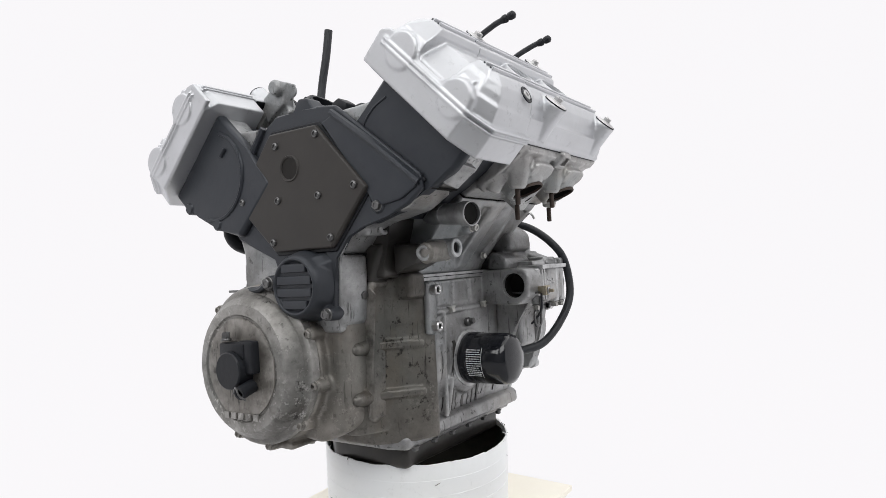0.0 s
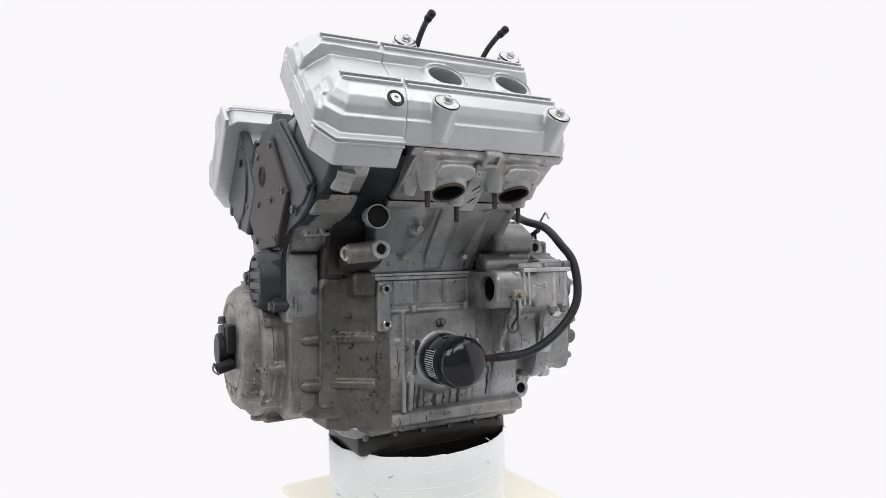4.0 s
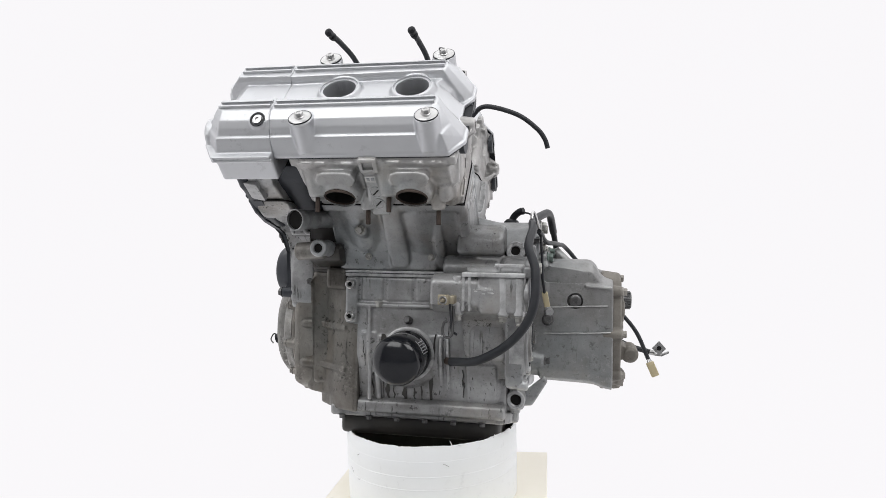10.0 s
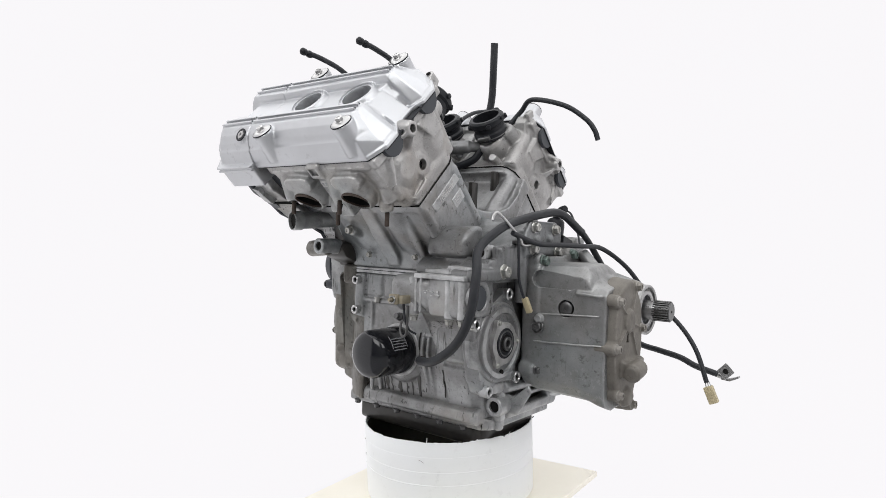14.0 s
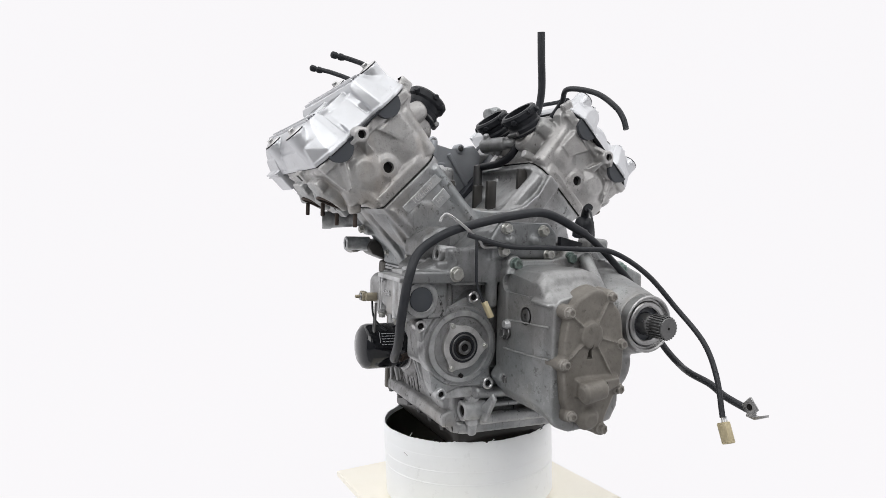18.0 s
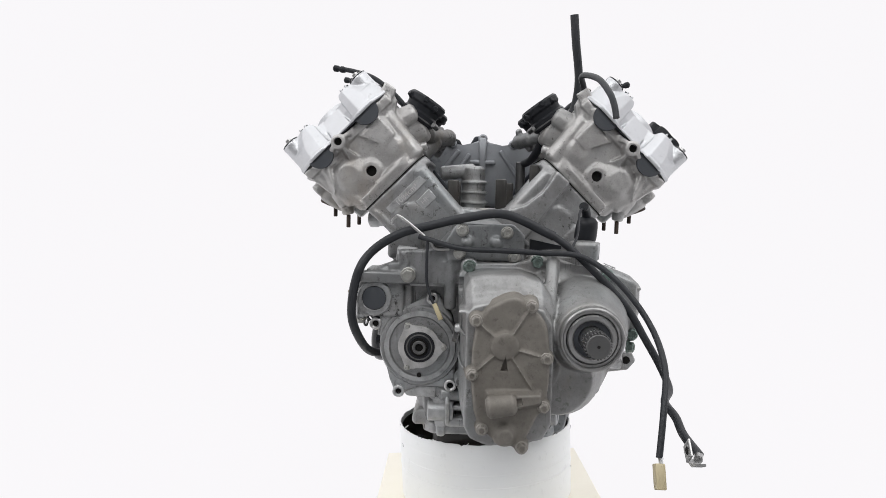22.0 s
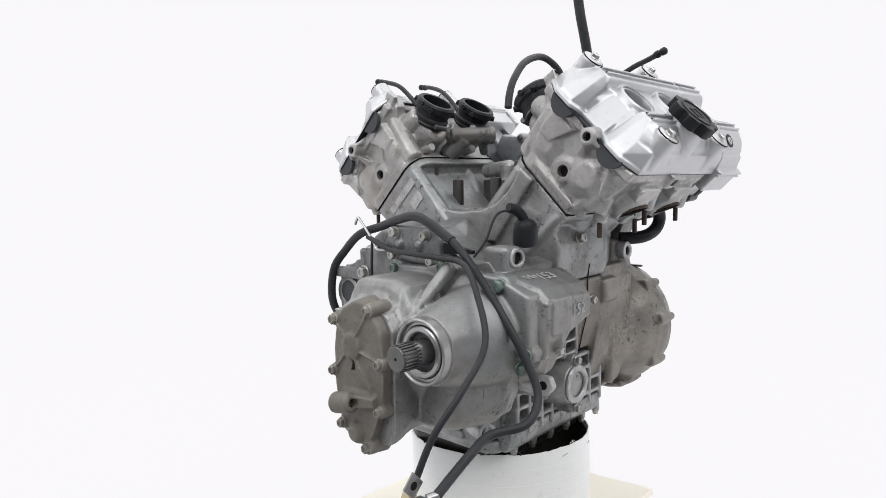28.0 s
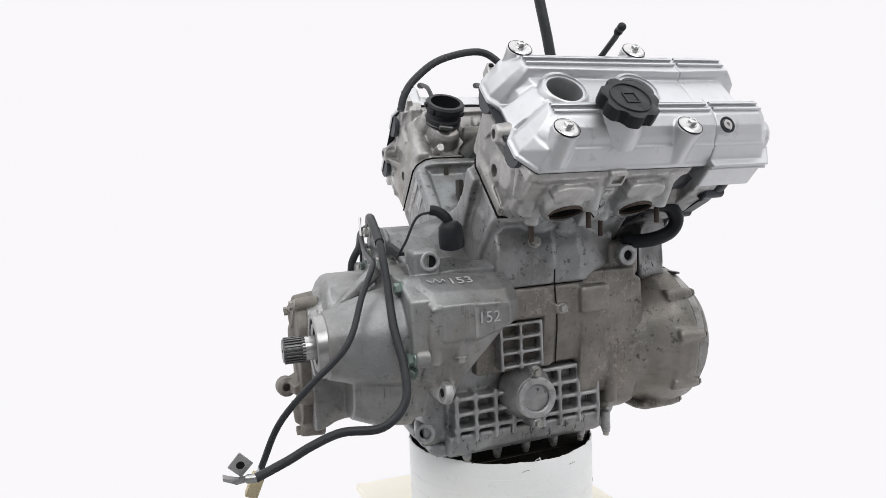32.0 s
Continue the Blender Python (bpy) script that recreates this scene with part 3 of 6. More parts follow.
    for y, z in ((-20, 400), (16, 400)):
        part("dimple", Shape().lathe([(8, 0), (7.5, 4), (5, 6.5), (0, 7.4)], (110, y, z), (1, 0, 0), 18), ALU, deck)
    part("step", Shape().box(30, 106, -120, -100, 352, 372, bevel=4), ALU, deck)
    part("step", Shape().box(96, 110, -160, -96, 344, 360, bevel=3), ALU, deck)
    part("column", Shape().cyl((102, -41, 312), (102, -41, 386), 8, 8, 18, bevel=3), ALU, deck)
    part("column_foot", Shape().box(92, 108, -54, -30, 362, 376, bevel=3), ALU, deck)
    part("plate", Shape().box(96, 107, -108, -66, 344, 389, bevel=4), ALU_DIRTY, deck)
    part("groove_rim", Shape().tube([(107, -103, 386), (107.5, -97, 372), (107.5, -103, 360)], 2.2, 8), ALU, deck)
    part("dark_plug", Shape().loft([[(104, 58, 392), (112, 58, 392), (112, 58, 406), (104, 58, 406)], [(100, 98, 394), (106, 98, 394), (106, 98, 398), (100, 98, 398)]], bevel=1.5), RUBBER, deck, "thin black rubber plug")
    boss(engine, (83, -112, 379), (0, -1, 0.1), 13, 6, 26, ALU)
    part("bolt_pad", Shape().cyl((96, -95, 356), (109, -95, 356), 14, 12, 22, bevel=3), ALU, deck)
    bolt(deck, (108, -95, 356), (1, 0, 0), 8, 9, name="plug_bolt")
    # left bore housing
    s = Shape()
    s.cyl((-18, -140, 324), (60, -140, 324), 25, 25, 36, bevel=2)
    s.box(40, 100, -164, -100, 298, 350, bevel=6, seg=3)
    s.box(-10, 92, -140, -90, 304, 344, bevel=4)
    s.prism([(-90, 300), (-148, 298), (-165, 310), (-166, 338), (-158, 347), (-90, 347)], -21, 40, AX, 4, 3)
    bh = part("bore_housing", s, ALU_DIRTY, engine)
    part("bore_skirt", Shape().prism([(-90, 345), (-138, 345), (-156, 332), (-154, 302), (-128, 286), (-112, 236), (-90, 232)], 16, 92, AX, 6, 3), ALU_DRIP, bh)
    for x in (22, 30):
        part("rib", Shape().box(x - 2, x + 2, -166, -140, 302, 347, bevel=1.2), ALU_DIRTY, bh)
    rnd = random.Random(6)
    for k in range(14):
        x, z = rnd.uniform(32, 64), rnd.uniform(321, 331)
        part("cast_crumb", Shape().box(x - 2, x + 2, -165.6, -160, z - 0.8, z + 0.8, bevel=0.4), ALU_DIRTY, bh)
    for x in (14, 72, 92):
        part("bolt_column", Shape().cyl((x, -158, 296), (x, -158, 346), 7, 7, 18, bevel=2), ALU_DIRTY, bh)
        bolt(low, (x, -158, 296), (0, 0, -1), 5, 7)
    part("seam_flange", Shape().box(20, 100, -168, -100, 345, 351, bevel=1.5), ALU_DIRTY, bh)
    part("lip", Shape().prism([(24, 351), (24, 357), (60, 357), (60, 362), (98, 362), (98, 351)], -150, -100, AY, 1.5, 2), ALU_DIRTY, bh)
    boss(engine, (104, -139, 324), (1, 0, 0), 23, 15.5, 14, ALU_OILY, name="bore_collar", deep=1.5)
    part("plug_disc", Shape().lathe([(15.4, 0), (15, 2.4), (9, 3.4), (0, 3.6)], (101, -139, 324), (1, 0, 0), 28), SEAL, bh, "dark rubber plug")
    # ring bosses of the filter side
    CASES["boss_plate"] = part("boss_plate", Shape().box(-158, -139, -98, -88, 274, 340, bevel=4), ALU_DIRTY, engine)
    for z in (329, 284):
        boss(engine, (-148.5, -107, z), (0, -1, 0), 6.6, 3.2, 16, STEEL, name="threaded_boss")
    s = Shape()
    s.cyl((-214, -136, 374), (-172, -140, 377), 12, 12, 24, bevel=2)
    arm = part("mount_arm", s, ALU_GRIME, engine)
    # arm root blackened for oil and the shade around it
    part("arm_root", Shape().hull([(x, y, z) for x in (-206, -158) for y, z in ((-118, 384), (-124, 374), (-116, 362), (-84, 350), (-84, 388))], bevel=5), OIL_AND_SHADE, arm, "oily root of the arm, black also for the cavity's shade")
    boss(engine, (-176.4, -156, 378.3), (0, -1, 0), 11.5, 6, 40, ALU)
    boss(engine, (-216, -136, 374.4), (-1, -0.25, 0), 9, 5, 12, ALU)
    # lower rear corner eyes
    boss(engine, (82.4, -68, 172), (0, -1, 0), 13.5, 7.5, 34, ALU)
    boss(engine, (88, 104, 173), (0.3, 1, 0), 13, 7, 30, ALU)
    s = Shape().cyl((84, -50, 196), (90, 80, 196), 9, 9, 20).box(74, 92, -44, 70, 152, 166, bevel=4).box(70, 84, -44, 70, 172, 180, bevel=3)
    part("rear_crossbar", s, ALU_DIRTY, low)
    part("bracket_plate", Shape().prism([(84, 172), (120, 204), (126, 196), (104, 160), (86, 158)], -44, -38, AY, 1.5, 2), ALU, low)
    # other side of the case: ribbed wall and drain ring
    for x, z0, z1 in ((-147, 160, 237), (-118, 160, 237), (-90, 160, 235), (-66, 160, 232), (-24, 160, 196), (0, 160, 222), (27, 160, 222), (52, 160, 221)):
        part("grid_rib", Shape().box(x - 2.6, x + 2.6, 104, 126, z0, z1, bevel=1.5), ALU_DIRTY, low)
    for z in (176, 196, 215, 235):
        part("grid_rib", Shape().box(-149, -66, 104, 125.4, z - 2.6, z + 2.6, bevel=1.5), ALU_DIRTY, low)
        if z < 230:
            part("grid_rib", Shape().box(-26 if z > 190 else -70, 56, 104, 125.4, z - 2.6, z + 2.6, bevel=1.5), ALU_DIRTY, low)
    part("pan_band", Shape().prism([(98, 139), (112, 139), (119, 146), (123, 168), (98, 172)], -152, 62, AX, 3, 3), ALU_GRIME, low, "oil-dark band under the ribbed wall")
    for x in (-58, -30, -3):
        part("grid_rib", Shape().box(x - 2, x + 2, 112, 141, 246, 306, bevel=1.2), ALU_DIRTY, low)
    for z in (251, 268, 286, 303):
        part("grid_rib", Shape().box(-59, -2, 112, 140, z - 2, z + 2, bevel=1.2), ALU_DIRTY, low)
    s = Shape()
    s.lathe([(38, -34), (32, -16), (28, -5), (26.5, -1), (26, 0)], (-44, 147, 211), (0, 1, 0), 40)
    s.cyl((-45, 110, 243), (-45, 147, 243), 10, 8, 20, bevel=2).cyl((-45, 110, 178), (-45, 147, 178), 10, 8, 20, bevel=2)
    s.prism([(-52, 243), (-66, 222), (-66, 200), (-52, 178), (-38, 178), (-22, 200), (-22, 222), (-38, 243)], 116, 143, AY, 4, 3)
    dr = part("drain_ring", s, ALU_DIRTY, engine)
    part("rim", Shape().ring((-44, 146, 211), (-44, 151, 211), 26, 17, 36, bevel=1.5), ALU, dr)
    part("plug_face", Shape().cyl((-44, 138, 211), (-44, 147.6, 211), 17.2, n=28), ALU_GRIME, dr)
    bolt(dr, (-45, 147, 243), (0, 1, 0), 5, 7)
    bolt(dr, (-45, 147, 178), (0, 1, 0), 5, 7)
    # upper wall on that side
    s = Shape()
    s.prism([(108, 347.8), (108, 240), (126, 240), (142, 300), (145, 347.8)], -79, -61, AX, 4, 3)
    s.prism([(100, 347.8), (100, 240), (124, 240), (127, 303), (146, 311), (147, 347.8)], -64, 24, AX, 3, 3)
    s.prism([(100, 346), (136, 346), (136, 358), (122, 376), (100, 376)], -175, -116, AX, 6, 3)
    sw = part("side_wall", s, ALU_BROWN, engine, "brown-dusted cast side wall")
    s = Shape()
    s.prism([(100, 344), (100, 192), (120, 192), (132, 230), (142, 300), (144, 347.8)], -206, -116, AX, 8, 4)
    s.prism([(100, 344), (100, 244), (126, 244), (142, 300), (144, 347.8)], -122, -74, AX, 5, 3)
    CASES["front_side"] = part("front_side_wall", s, ALU_BROWN, engine)
    part("seam_line", Shape().tube([(-74, 148.6, 368), (-75, 145.6, 348), (-77, 144.4, 322), (-79, 141.5, 296), (-81, 134, 268), (-83, 127.5, 244)], 0.8, 6), SHADE_AND_SEAM, engine)
    bolt(sw, (-84, 146, 318), (0, 1, 0), 5.5, 7)
    part("tab_lug", Shape().box(-92, -76, 142, 148, 312, 324, bevel=2), ALU, sw)
    part("side_block", Shape().box(-150, -108, 130, 153, 309, 343, bevel=5), ALU_BROWN, sw)
    part("column", Shape().cyl((-164, 128, 180), (-164, 130, 300), 8, 8, 18, bevel=2), ALU_BROWN, sw)
    bolt(sw, (-164, 131, 300), (0, 0.2, -1), 5.5, 8)
    CASES["side_mounts"] = [part("mount_block", Shape().box(-206, -160, 96, 136, 348, 392, bevel=6, seg=3), ALU, engine),
                           part("ledge", Shape().box(-196, -118, 108, 142, 347, 360, bevel=3), ALU_DIRTY, engine)]
    boss(engine, (-181, 148, 376), (0, 1, 0), 13, 6, 40, ALU)
    # cast in one with their ribs, pads and webs
    grime = [c for c in low.children if c.data.materials[0] == ALU_GRIME and c.name.split(".")[0] != "pan_band"]
    shell = grime.pop(0)
    shell.name, shell.parent = "front_case", engine
    tagged(shell, "brown oily case wall with two webs")
    weld(shell, also=grime + CASES["corner_boxes"], voxel=1.8, soft=12)
    weld(low, also=[bh, CASES["boss_plate"]], voxel=1.7, soft=5)
    drill(low, [Shape().cyl((-40, -142, 325), (14, -142, 325), 17, n=40, bevel=0)])
    # black floor and lining put in for the shade down the hole
    part("bore", Shape().cyl((2, -142, 325), (12, -142, 325), 17.4, n=36).ring((-14, -142, 325), (6, -142, 325), 17.6, 16.4, 36, bevel=0.3), SHADE_AND_SEAM, low, "floor and lining blackened to stand for the shade in a case hole")
    weld(pan, voxel=1.8, soft=5)
    weld(dr, voxel=1.5, soft=5)
    weld(sw, also=[CASES["front_side"]] + CASES["side_mounts"], voxel=1.8, soft=7)


build_cases()


def build_gearbox():
    # one casting: bolting flange, box with its roof, bell round the output shaft
    s = Shape()
    rim = [(-30, 362), (-20, 370), (-6, 376), (40, 376), (64, 383), (94, 384), (116, 375), (144, 374), (168, 366), (192, 356), (193, 300), (187, 284), (175, 277), (152, 222), (140, 214), (126, 220), (108, 196), (78, 190), (-14, 198), (-27, 210)]
    s.prism(rim, 97, 124, AX, 3, 2)
    base = [(-28, 352), (-20, 364), (-4, 368), (44, 369), (66, 362), (78, 344), (80, 300), (80, 216), (70, 198), (40, 190), (0, 189), (-20, 196), (-28, 210)]

    def box_sec(x, y0, k, top, low):
        return [(x, 26 + (y - 26) * k + y0, low + (z - 189) * (top - low) / 180) for y, z in base]
    s.loft([box_sec(112, 0, 1.0, 369, 190), box_sec(180, 2.5, 0.955, 369, 187), box_sec(187, 3, 0.95, 367, 186), box_sec(193, 3.5, 0.94, 360, 185), box_sec(197, 4, 0.93, 350, 183), box_sec(206, 4, 0.92, 343, 180), box_sec(216, 4, 0.9, 340, 178)], bevel=3)
    # the shoulder that follows the end cover
    s.discs([((206, 36, 334), 17), ((170, 36, 334), 20)])
    s.discs([((204, 36, 344), 9), ((186, 10, 344), 12), ((186, 50, 344), 12)])
    s.lathe([(58, 100), (64, 112), (59.5, 128), (56, 146), (50, 168), (44, 188), (40.5, 200), (38, 207)], (0, 121, 303), (1, 0, 0), 56)
    s.discs([((178, 88, 246), 42), ((150, 94, 247), 53), ((112, 100, 252), 62)])
    s.discs([((196, 60, 262), 20), ((150, 70, 262), 40), ((150, 60, 230), 36)])
    s.hull([(112, 60, 300), (112, 60, 374), (112, 96, 380), (112, 150, 366), (112, 174, 330), (112, 172, 290), (140, 70, 310), (138, 74, 358), (126, 98, 370), (122, 140, 356), (124, 160, 320), (130, 158, 296)])
    s.cyl((128, 86, 382), (196, 75, 322), 9, 6.5, 18, bevel=4)
    for y, z in ((-17, 370), (67, 378), (153, 364), (141, 222), (186, 292)):
        s.cyl((98, y, z), (121, y, z), 11.5, 11, 22, bevel=2)
    # raised ledges and rim of the long pocket
    s.cyl((96, -22, 224), (120, -22, 222), 12, 10, 18, bevel=3)
    s.prism([(176, 328), (176, 332), (214, 331), (214, 327)], -27.5, -18, AY, 1.2, 2)
    gb = part("gearbox_housing", s, ALU_MATT, engine, "grey cast gearbox housing with a bell round its shaft")
    weld(gb, voxel=1.7, soft=6)
    oval = circle_poly(168, 346, 12, 10, -math.pi / 2, math.pi / 2) + circle_poly(126, 346, 12, 10, math.pi / 2, 1.5 * math.pi)
    drill(gb, [Shape().prism(oval, -40, -23.5, AY, 0.0, 1), Shape().cyl((162, -40, 309), (162, -14, 309), 11.5, n=28, bevel=0)])
    part("plug", Shape().lathe([(9, 0), (9, 6), (7.5, 7), (3, 7), (3, 5), (0, 5)], (162, -18, 309), (0, -1, 0), 20), STEEL_DARK, gb, "dark hexagon plug sunk in the housing")
    for z, x0, x1 in ((299, 114, 214), (261, 118, 218)):
        part("casting_line", Shape().tube([(x0, -28, z), (x0 + 50, -26.2, z + 2), (x1 - 6, -21.5, z + 4)], 1.1, 8), ALU_MATT, gb)
    part("detent", Shape().cyl((125, -24, 293), (125, -34, 293), 7.5, 6, 16, bevel=1.5), ALU_DIRTY, gb)
    bolt(gb, (124, -28, 281), (0, -1, 0.2), 7, 8, STEEL_DARK)
    bolt(gb, (121, -22, 222), (1, -0.3, 0), 6.5, 8, STEEL_DARK)
    for y, z in ((-17, 370), (67, 378), (153, 364), (141, 222), (186, 292)):
        bolt(gb, (121, y, z), (1, 0, 0), 7, 9, BOLT_GREEN, label="greenish weathered flange bolt")
    # output shaft group
    sh = part("output_shaft", Shape().cyl((205, 121, 303), (232, 121, 303), 13.5, n=30), STEEL, engine, "machined steel output shaft")
    part("spline_core", Shape().cyl((226, 121, 303), (252, 121, 303), 13.2, n=36), STEEL_DARK, sh, "dark splined shaft end")
    for k in range(24):
        part("spline", Shape().box(-0.9, 0.9, 12.6, 14.8, 228, 250.5, AX_AT(121, 303, k / 24 * math.tau), 0.3, 1), STEEL_DARK, sh)
    part("centre_hole", Shape().cyl((251.4, 121, 303), (252.4, 121, 303), 1.8, n=12), SHADE_AND_SEAM, sh)
    s = Shape()
    s.ring((204, 121, 303), (219, 121, 303), 36, 32, 44, bevel=1.5)
    s.ring((204, 121, 303), (214, 121, 303), 32.4, 28.6, 44, bevel=0.6)
    s.ring((206, 121, 303), (217, 121, 303), 28, 21, 40, bevel=1.5)
    s.cyl((200, 121, 303), (206, 121, 303), 35.6, n=40)
    br = part("bearing_retainer", s, STEEL_DULL, engine, "bright machined bearing rings")
    part("seal", Shape().ring((204, 121, 303), (210, 121, 303), 23, 14, 36), SEAL, br)
    # dusty end cover: a domed casting with ribs, bosses and a breather barrel
    s = Shape()
    outline = [(-8, 326), (4, 341), (22, 351), (34, 354), (43, 351), (52, 341), (65, 330), (72, 319), (75, 294), (76, 262), (75, 250), (72, 228), (63, 217), (56, 200), (48, 185), (46, 176), (39, 176), (27, 181), (11, 189), (-2, 196), (-10, 217), (-13, 245), (-13, 290), (-11, 309)]
    s.prism(outline, 200, 228, AX, 4, 3, 0.95)
    corners = [(-8, 323), (52, 340), (70, 283), (68, 229), (46, 182), (2, 201), (-11, 262)]
    for y, z in corners:
        s.cyl((200, y, z), (229, y, z), 10, 8, 18, bevel=2)
        dy, dz = y - 24, z - 296
        k = 10 / math.hypot(dy, dz)
        if z > 210:
            s.hull([(227, 24 - dz * k * 0.3, 296 + dy * k * 0.3), (227, 24 + dz * k * 0.3, 296 - dy * k * 0.3), (234, 24, 296), (226, y - dz * k * 0.25, z + dy * k * 0.25), (226, y + dz * k * 0.25, z - dy * k * 0.25), (231, y - dy * 0.08, z - dz * 0.08)])
    s.lathe([(17, -3), (15, 2.4), (10, 3.8), (0, 4.2)], (230, 24, 296), (1, 0, 0), 28)
    s.cyl((242, 5, 230), (242, 38, 236), 12.5, 11.5, 28, bevel=4)
    s.hull([(226, 4, 222), (226, 66, 228), (226, 66, 248), (226, 4, 246), (240, 8, 226), (240, 8, 240), (236, 64, 236), (236, 64, 244), (240, 36, 230), (240, 36, 243)])
    s.cyl((222, 27, 196), (235, 27, 195), 15, 12, 24, bevel=4)
    s.cyl((218, 46, 180), (231, 46, 180), 7, 6, 18, bevel=2)
    cv = weld(part("end_cover", s, ALU_DUST, engine, "brown dusty cast end cover with radial ribs"), voxel=1.4, soft=4)
    drill(cv, [Shape().cyl((242, 30, 235), (242, 44, 237), 5, n=20, bevel=0), Shape().hull([(222, 20, 268), (222, 28, 268), (222, 25, 284), (240, 19, 266), (240, 29, 266), (240, 25, 287)])])
    for y, z in corners:
        bolt(cv, (228, y, z), (1, 0, 0), 5.5, 7, ALU_DUST)
    # eye bracket
    s = Shape()
    s.prism([(150, 232), (160, 262), (196, 262), (202, 250), (192, 238)], 82, 92, AX, 3, 2)
    eb = part("eye_bracket", s, ALU, engine)
    part("bore", Shape().cyl((92.2, 189, 251), (93, 189, 251), 5, n=18), SHADE_AND_SEAM, eb)
    # clutch-side box with chalk marks
    s = Shape()
    def slab(x, k, dy=0):
        return [(x, 100, 372), (x, 150, 375 - 4 * k), (x, 188 - dy, 362 - 4 * k), (x, 200 - dy, 350 - 6 * k), (x, 200 - dy, 304 + 20 * k), (x, 182 - dy, 262 + 60 * k), (x, 150, 236 + 76 * k), (x, 110, 236 + 76 * k)]
    s.loft([slab(116, 0, 26), slab(108, 0, 10), slab(98, 0), slab(64, 0), slab(12, 0.85), slab(-6, 1, 14)], bevel=4)
    sb = part("side_box", s, ALU_MATT, engine)
    part("rib", Shape().cyl((72, 196.5, 290), (72, 195.5, 344), 6, 5, 14, bevel=2), ALU_MATT, sb)
    part("rib", Shape().prism([(52, 309), (52, 346), (56, 350), (92, 350), (94, 312), (90, 309)], 192, 202.6, AY, 2.5, 2), ALU_MATT, sb)
    part("rib", Shape().hull([(98, 186, 290), (78, 180, 246), (100, 176, 250), (88, 190, 286), (84, 196, 300)]), ALU_MATT, sb)
    part("rib", Shape().cyl((100, 194, 284), (100, 189, 352), 7, 6, 14, bevel=3), ALU_MATT, sb)
    part("ledge", Shape().box(22, 104, 186, 201.6, 343, 348, bevel=2), ALU_MATT, sb)
    part("step", Shape().prism([(20, 330), (20, 345), (34, 345), (34, 338), (26, 330)], 188, 198.5, AY, 2, 2), ALU_MATT, sb)
    bolt(sb, (72, 197, 291), (0, 0.2, -1), 5, 7)
    bolt(sb, (124, 182, 276), (0.6, 1, 0), 6.5, 8, BOLT_GREEN)
    part("lug", Shape().cyl((84, 150, 262), (84, 180, 249), 14, 12, 18, bevel=3), ALU, sb)
    boss(engine, (84, 182, 248), (-0.2, 1, -0.1), 12, 5, 26, ALU)
    part("boss_block", Shape().box(72, 104, 112, 146, 372, 404, bevel=5, seg=3), ALU_MATT, sb)
    boss(engine, (86, 150, 391), (0.2, 1, 0), 11.5, 7, 20, ALU)
    weld(sb, voxel=1.6, soft=5)
    lettering("chalk_mark", "153", 20, flat((58, 170, 369.6), (-1, 0.05, 0), (0, -1, 0.37)), CHALK, sb, 0.4, "number 153 written in white chalk")
    part("chalk_scribble", Shape().tube([(96, 163, 372.6), (90, 170, 370.2), (86, 163, 372.8), (82, 171, 370), (78, 165, 372.2), (76, 170, 370.4)], 0.7, 5, steps=3), CHALK, sb, "loose chalk strokes")
    lettering("chalk_mark", "152", 18, flat((38, 201.4, 331), (-1, 0, 0), (0, 0, 1)), CHALK, sb, 0.4, "number 152 written in white chalk")
    # starter flange
    s = Shape()
    s.lathe([(53, 78), (53, 94), (51, 97), (47, 97), (46, 101), (40, 102), (38, 99), (34, 99)], (0, -79, 262), (1, 0, 0), 56)
    s.prism([(-140, 300), (-128, 300), (-92, 310), (-70, 332), (-58, 332), (-36, 300), (-30, 215), (-40, 203), (-80, 214), (-100, 194), (-112, 196), (-118, 215), (-130, 262)], 72, 94, AX, 5, 3)
    sf = part("starter_flange", s, ALU, engine, "round machined flange with three lugs")
    star = []
    for k in range(72):
        a = k * math.tau / 72
        r = 27.5 + 8.5 * max(0, math.cos(3 * a)) ** 6
        star.append((-79 + r * math.cos(a), 262 + r * math.sin(a)))
    part("retainer_plate", Shape().prism(star, 97, 105, AX, 1, 2), ALU_HEAD, sf, "three-lobed bearing retainer plate")
    part("bearing", Shape().ring((100, -79, 262), (106.4, -79, 262), 20, 11.5, 36, bevel=1), RUBBER, sf)
    part("bearing_race", Shape().ring((101, -79, 262), (107, -79, 262), 17, 15, 36, bevel=0.5), STEEL_DARK, sf)
    part("drain_hole", Shape().cyl((96, -79, 224), (102.6, -79, 224), 3, n=14), SHADE_AND_SEAM, sf)
    part("web", Shape().prism([(-106, 208), (-96, 192), (-56, 192), (-56, 208)], 74, 92, AX, 4, 2), ALU_DIRTY, sf)
    part("web", Shape().prism([(-62, 196), (-58, 150), (-44, 150), (-44, 196)], 72, 88, AX, 4, 2), ALU_DIRTY, sf)
    part("shaft_end", Shape().ring((98, -79, 262), (110, -79, 262), 9, 5, 24), STEEL_DARK, sf)
    part("bore", Shape().cyl((98, -79, 262), (106.6, -79, 262), 11.8, n=24), SHADE_AND_SEAM, sf)
    for y, z in ((-137, 290), (-64, 325), (-38, 211), (-105.6, 201)):
        boss(engine, (101, y, z), (1, 0, 0), 8, 4, 14, STEEL if z != 201 else ALU, name="lug_eye")
    for a in (0, 120, 240):
        c, q = math.cos(radians(a)), math.sin(radians(a))
        bolt(sf, (104.5, -79 + 31.5 * c, 262 + 31.5 * q), (1, 0, 0), 3, 3)


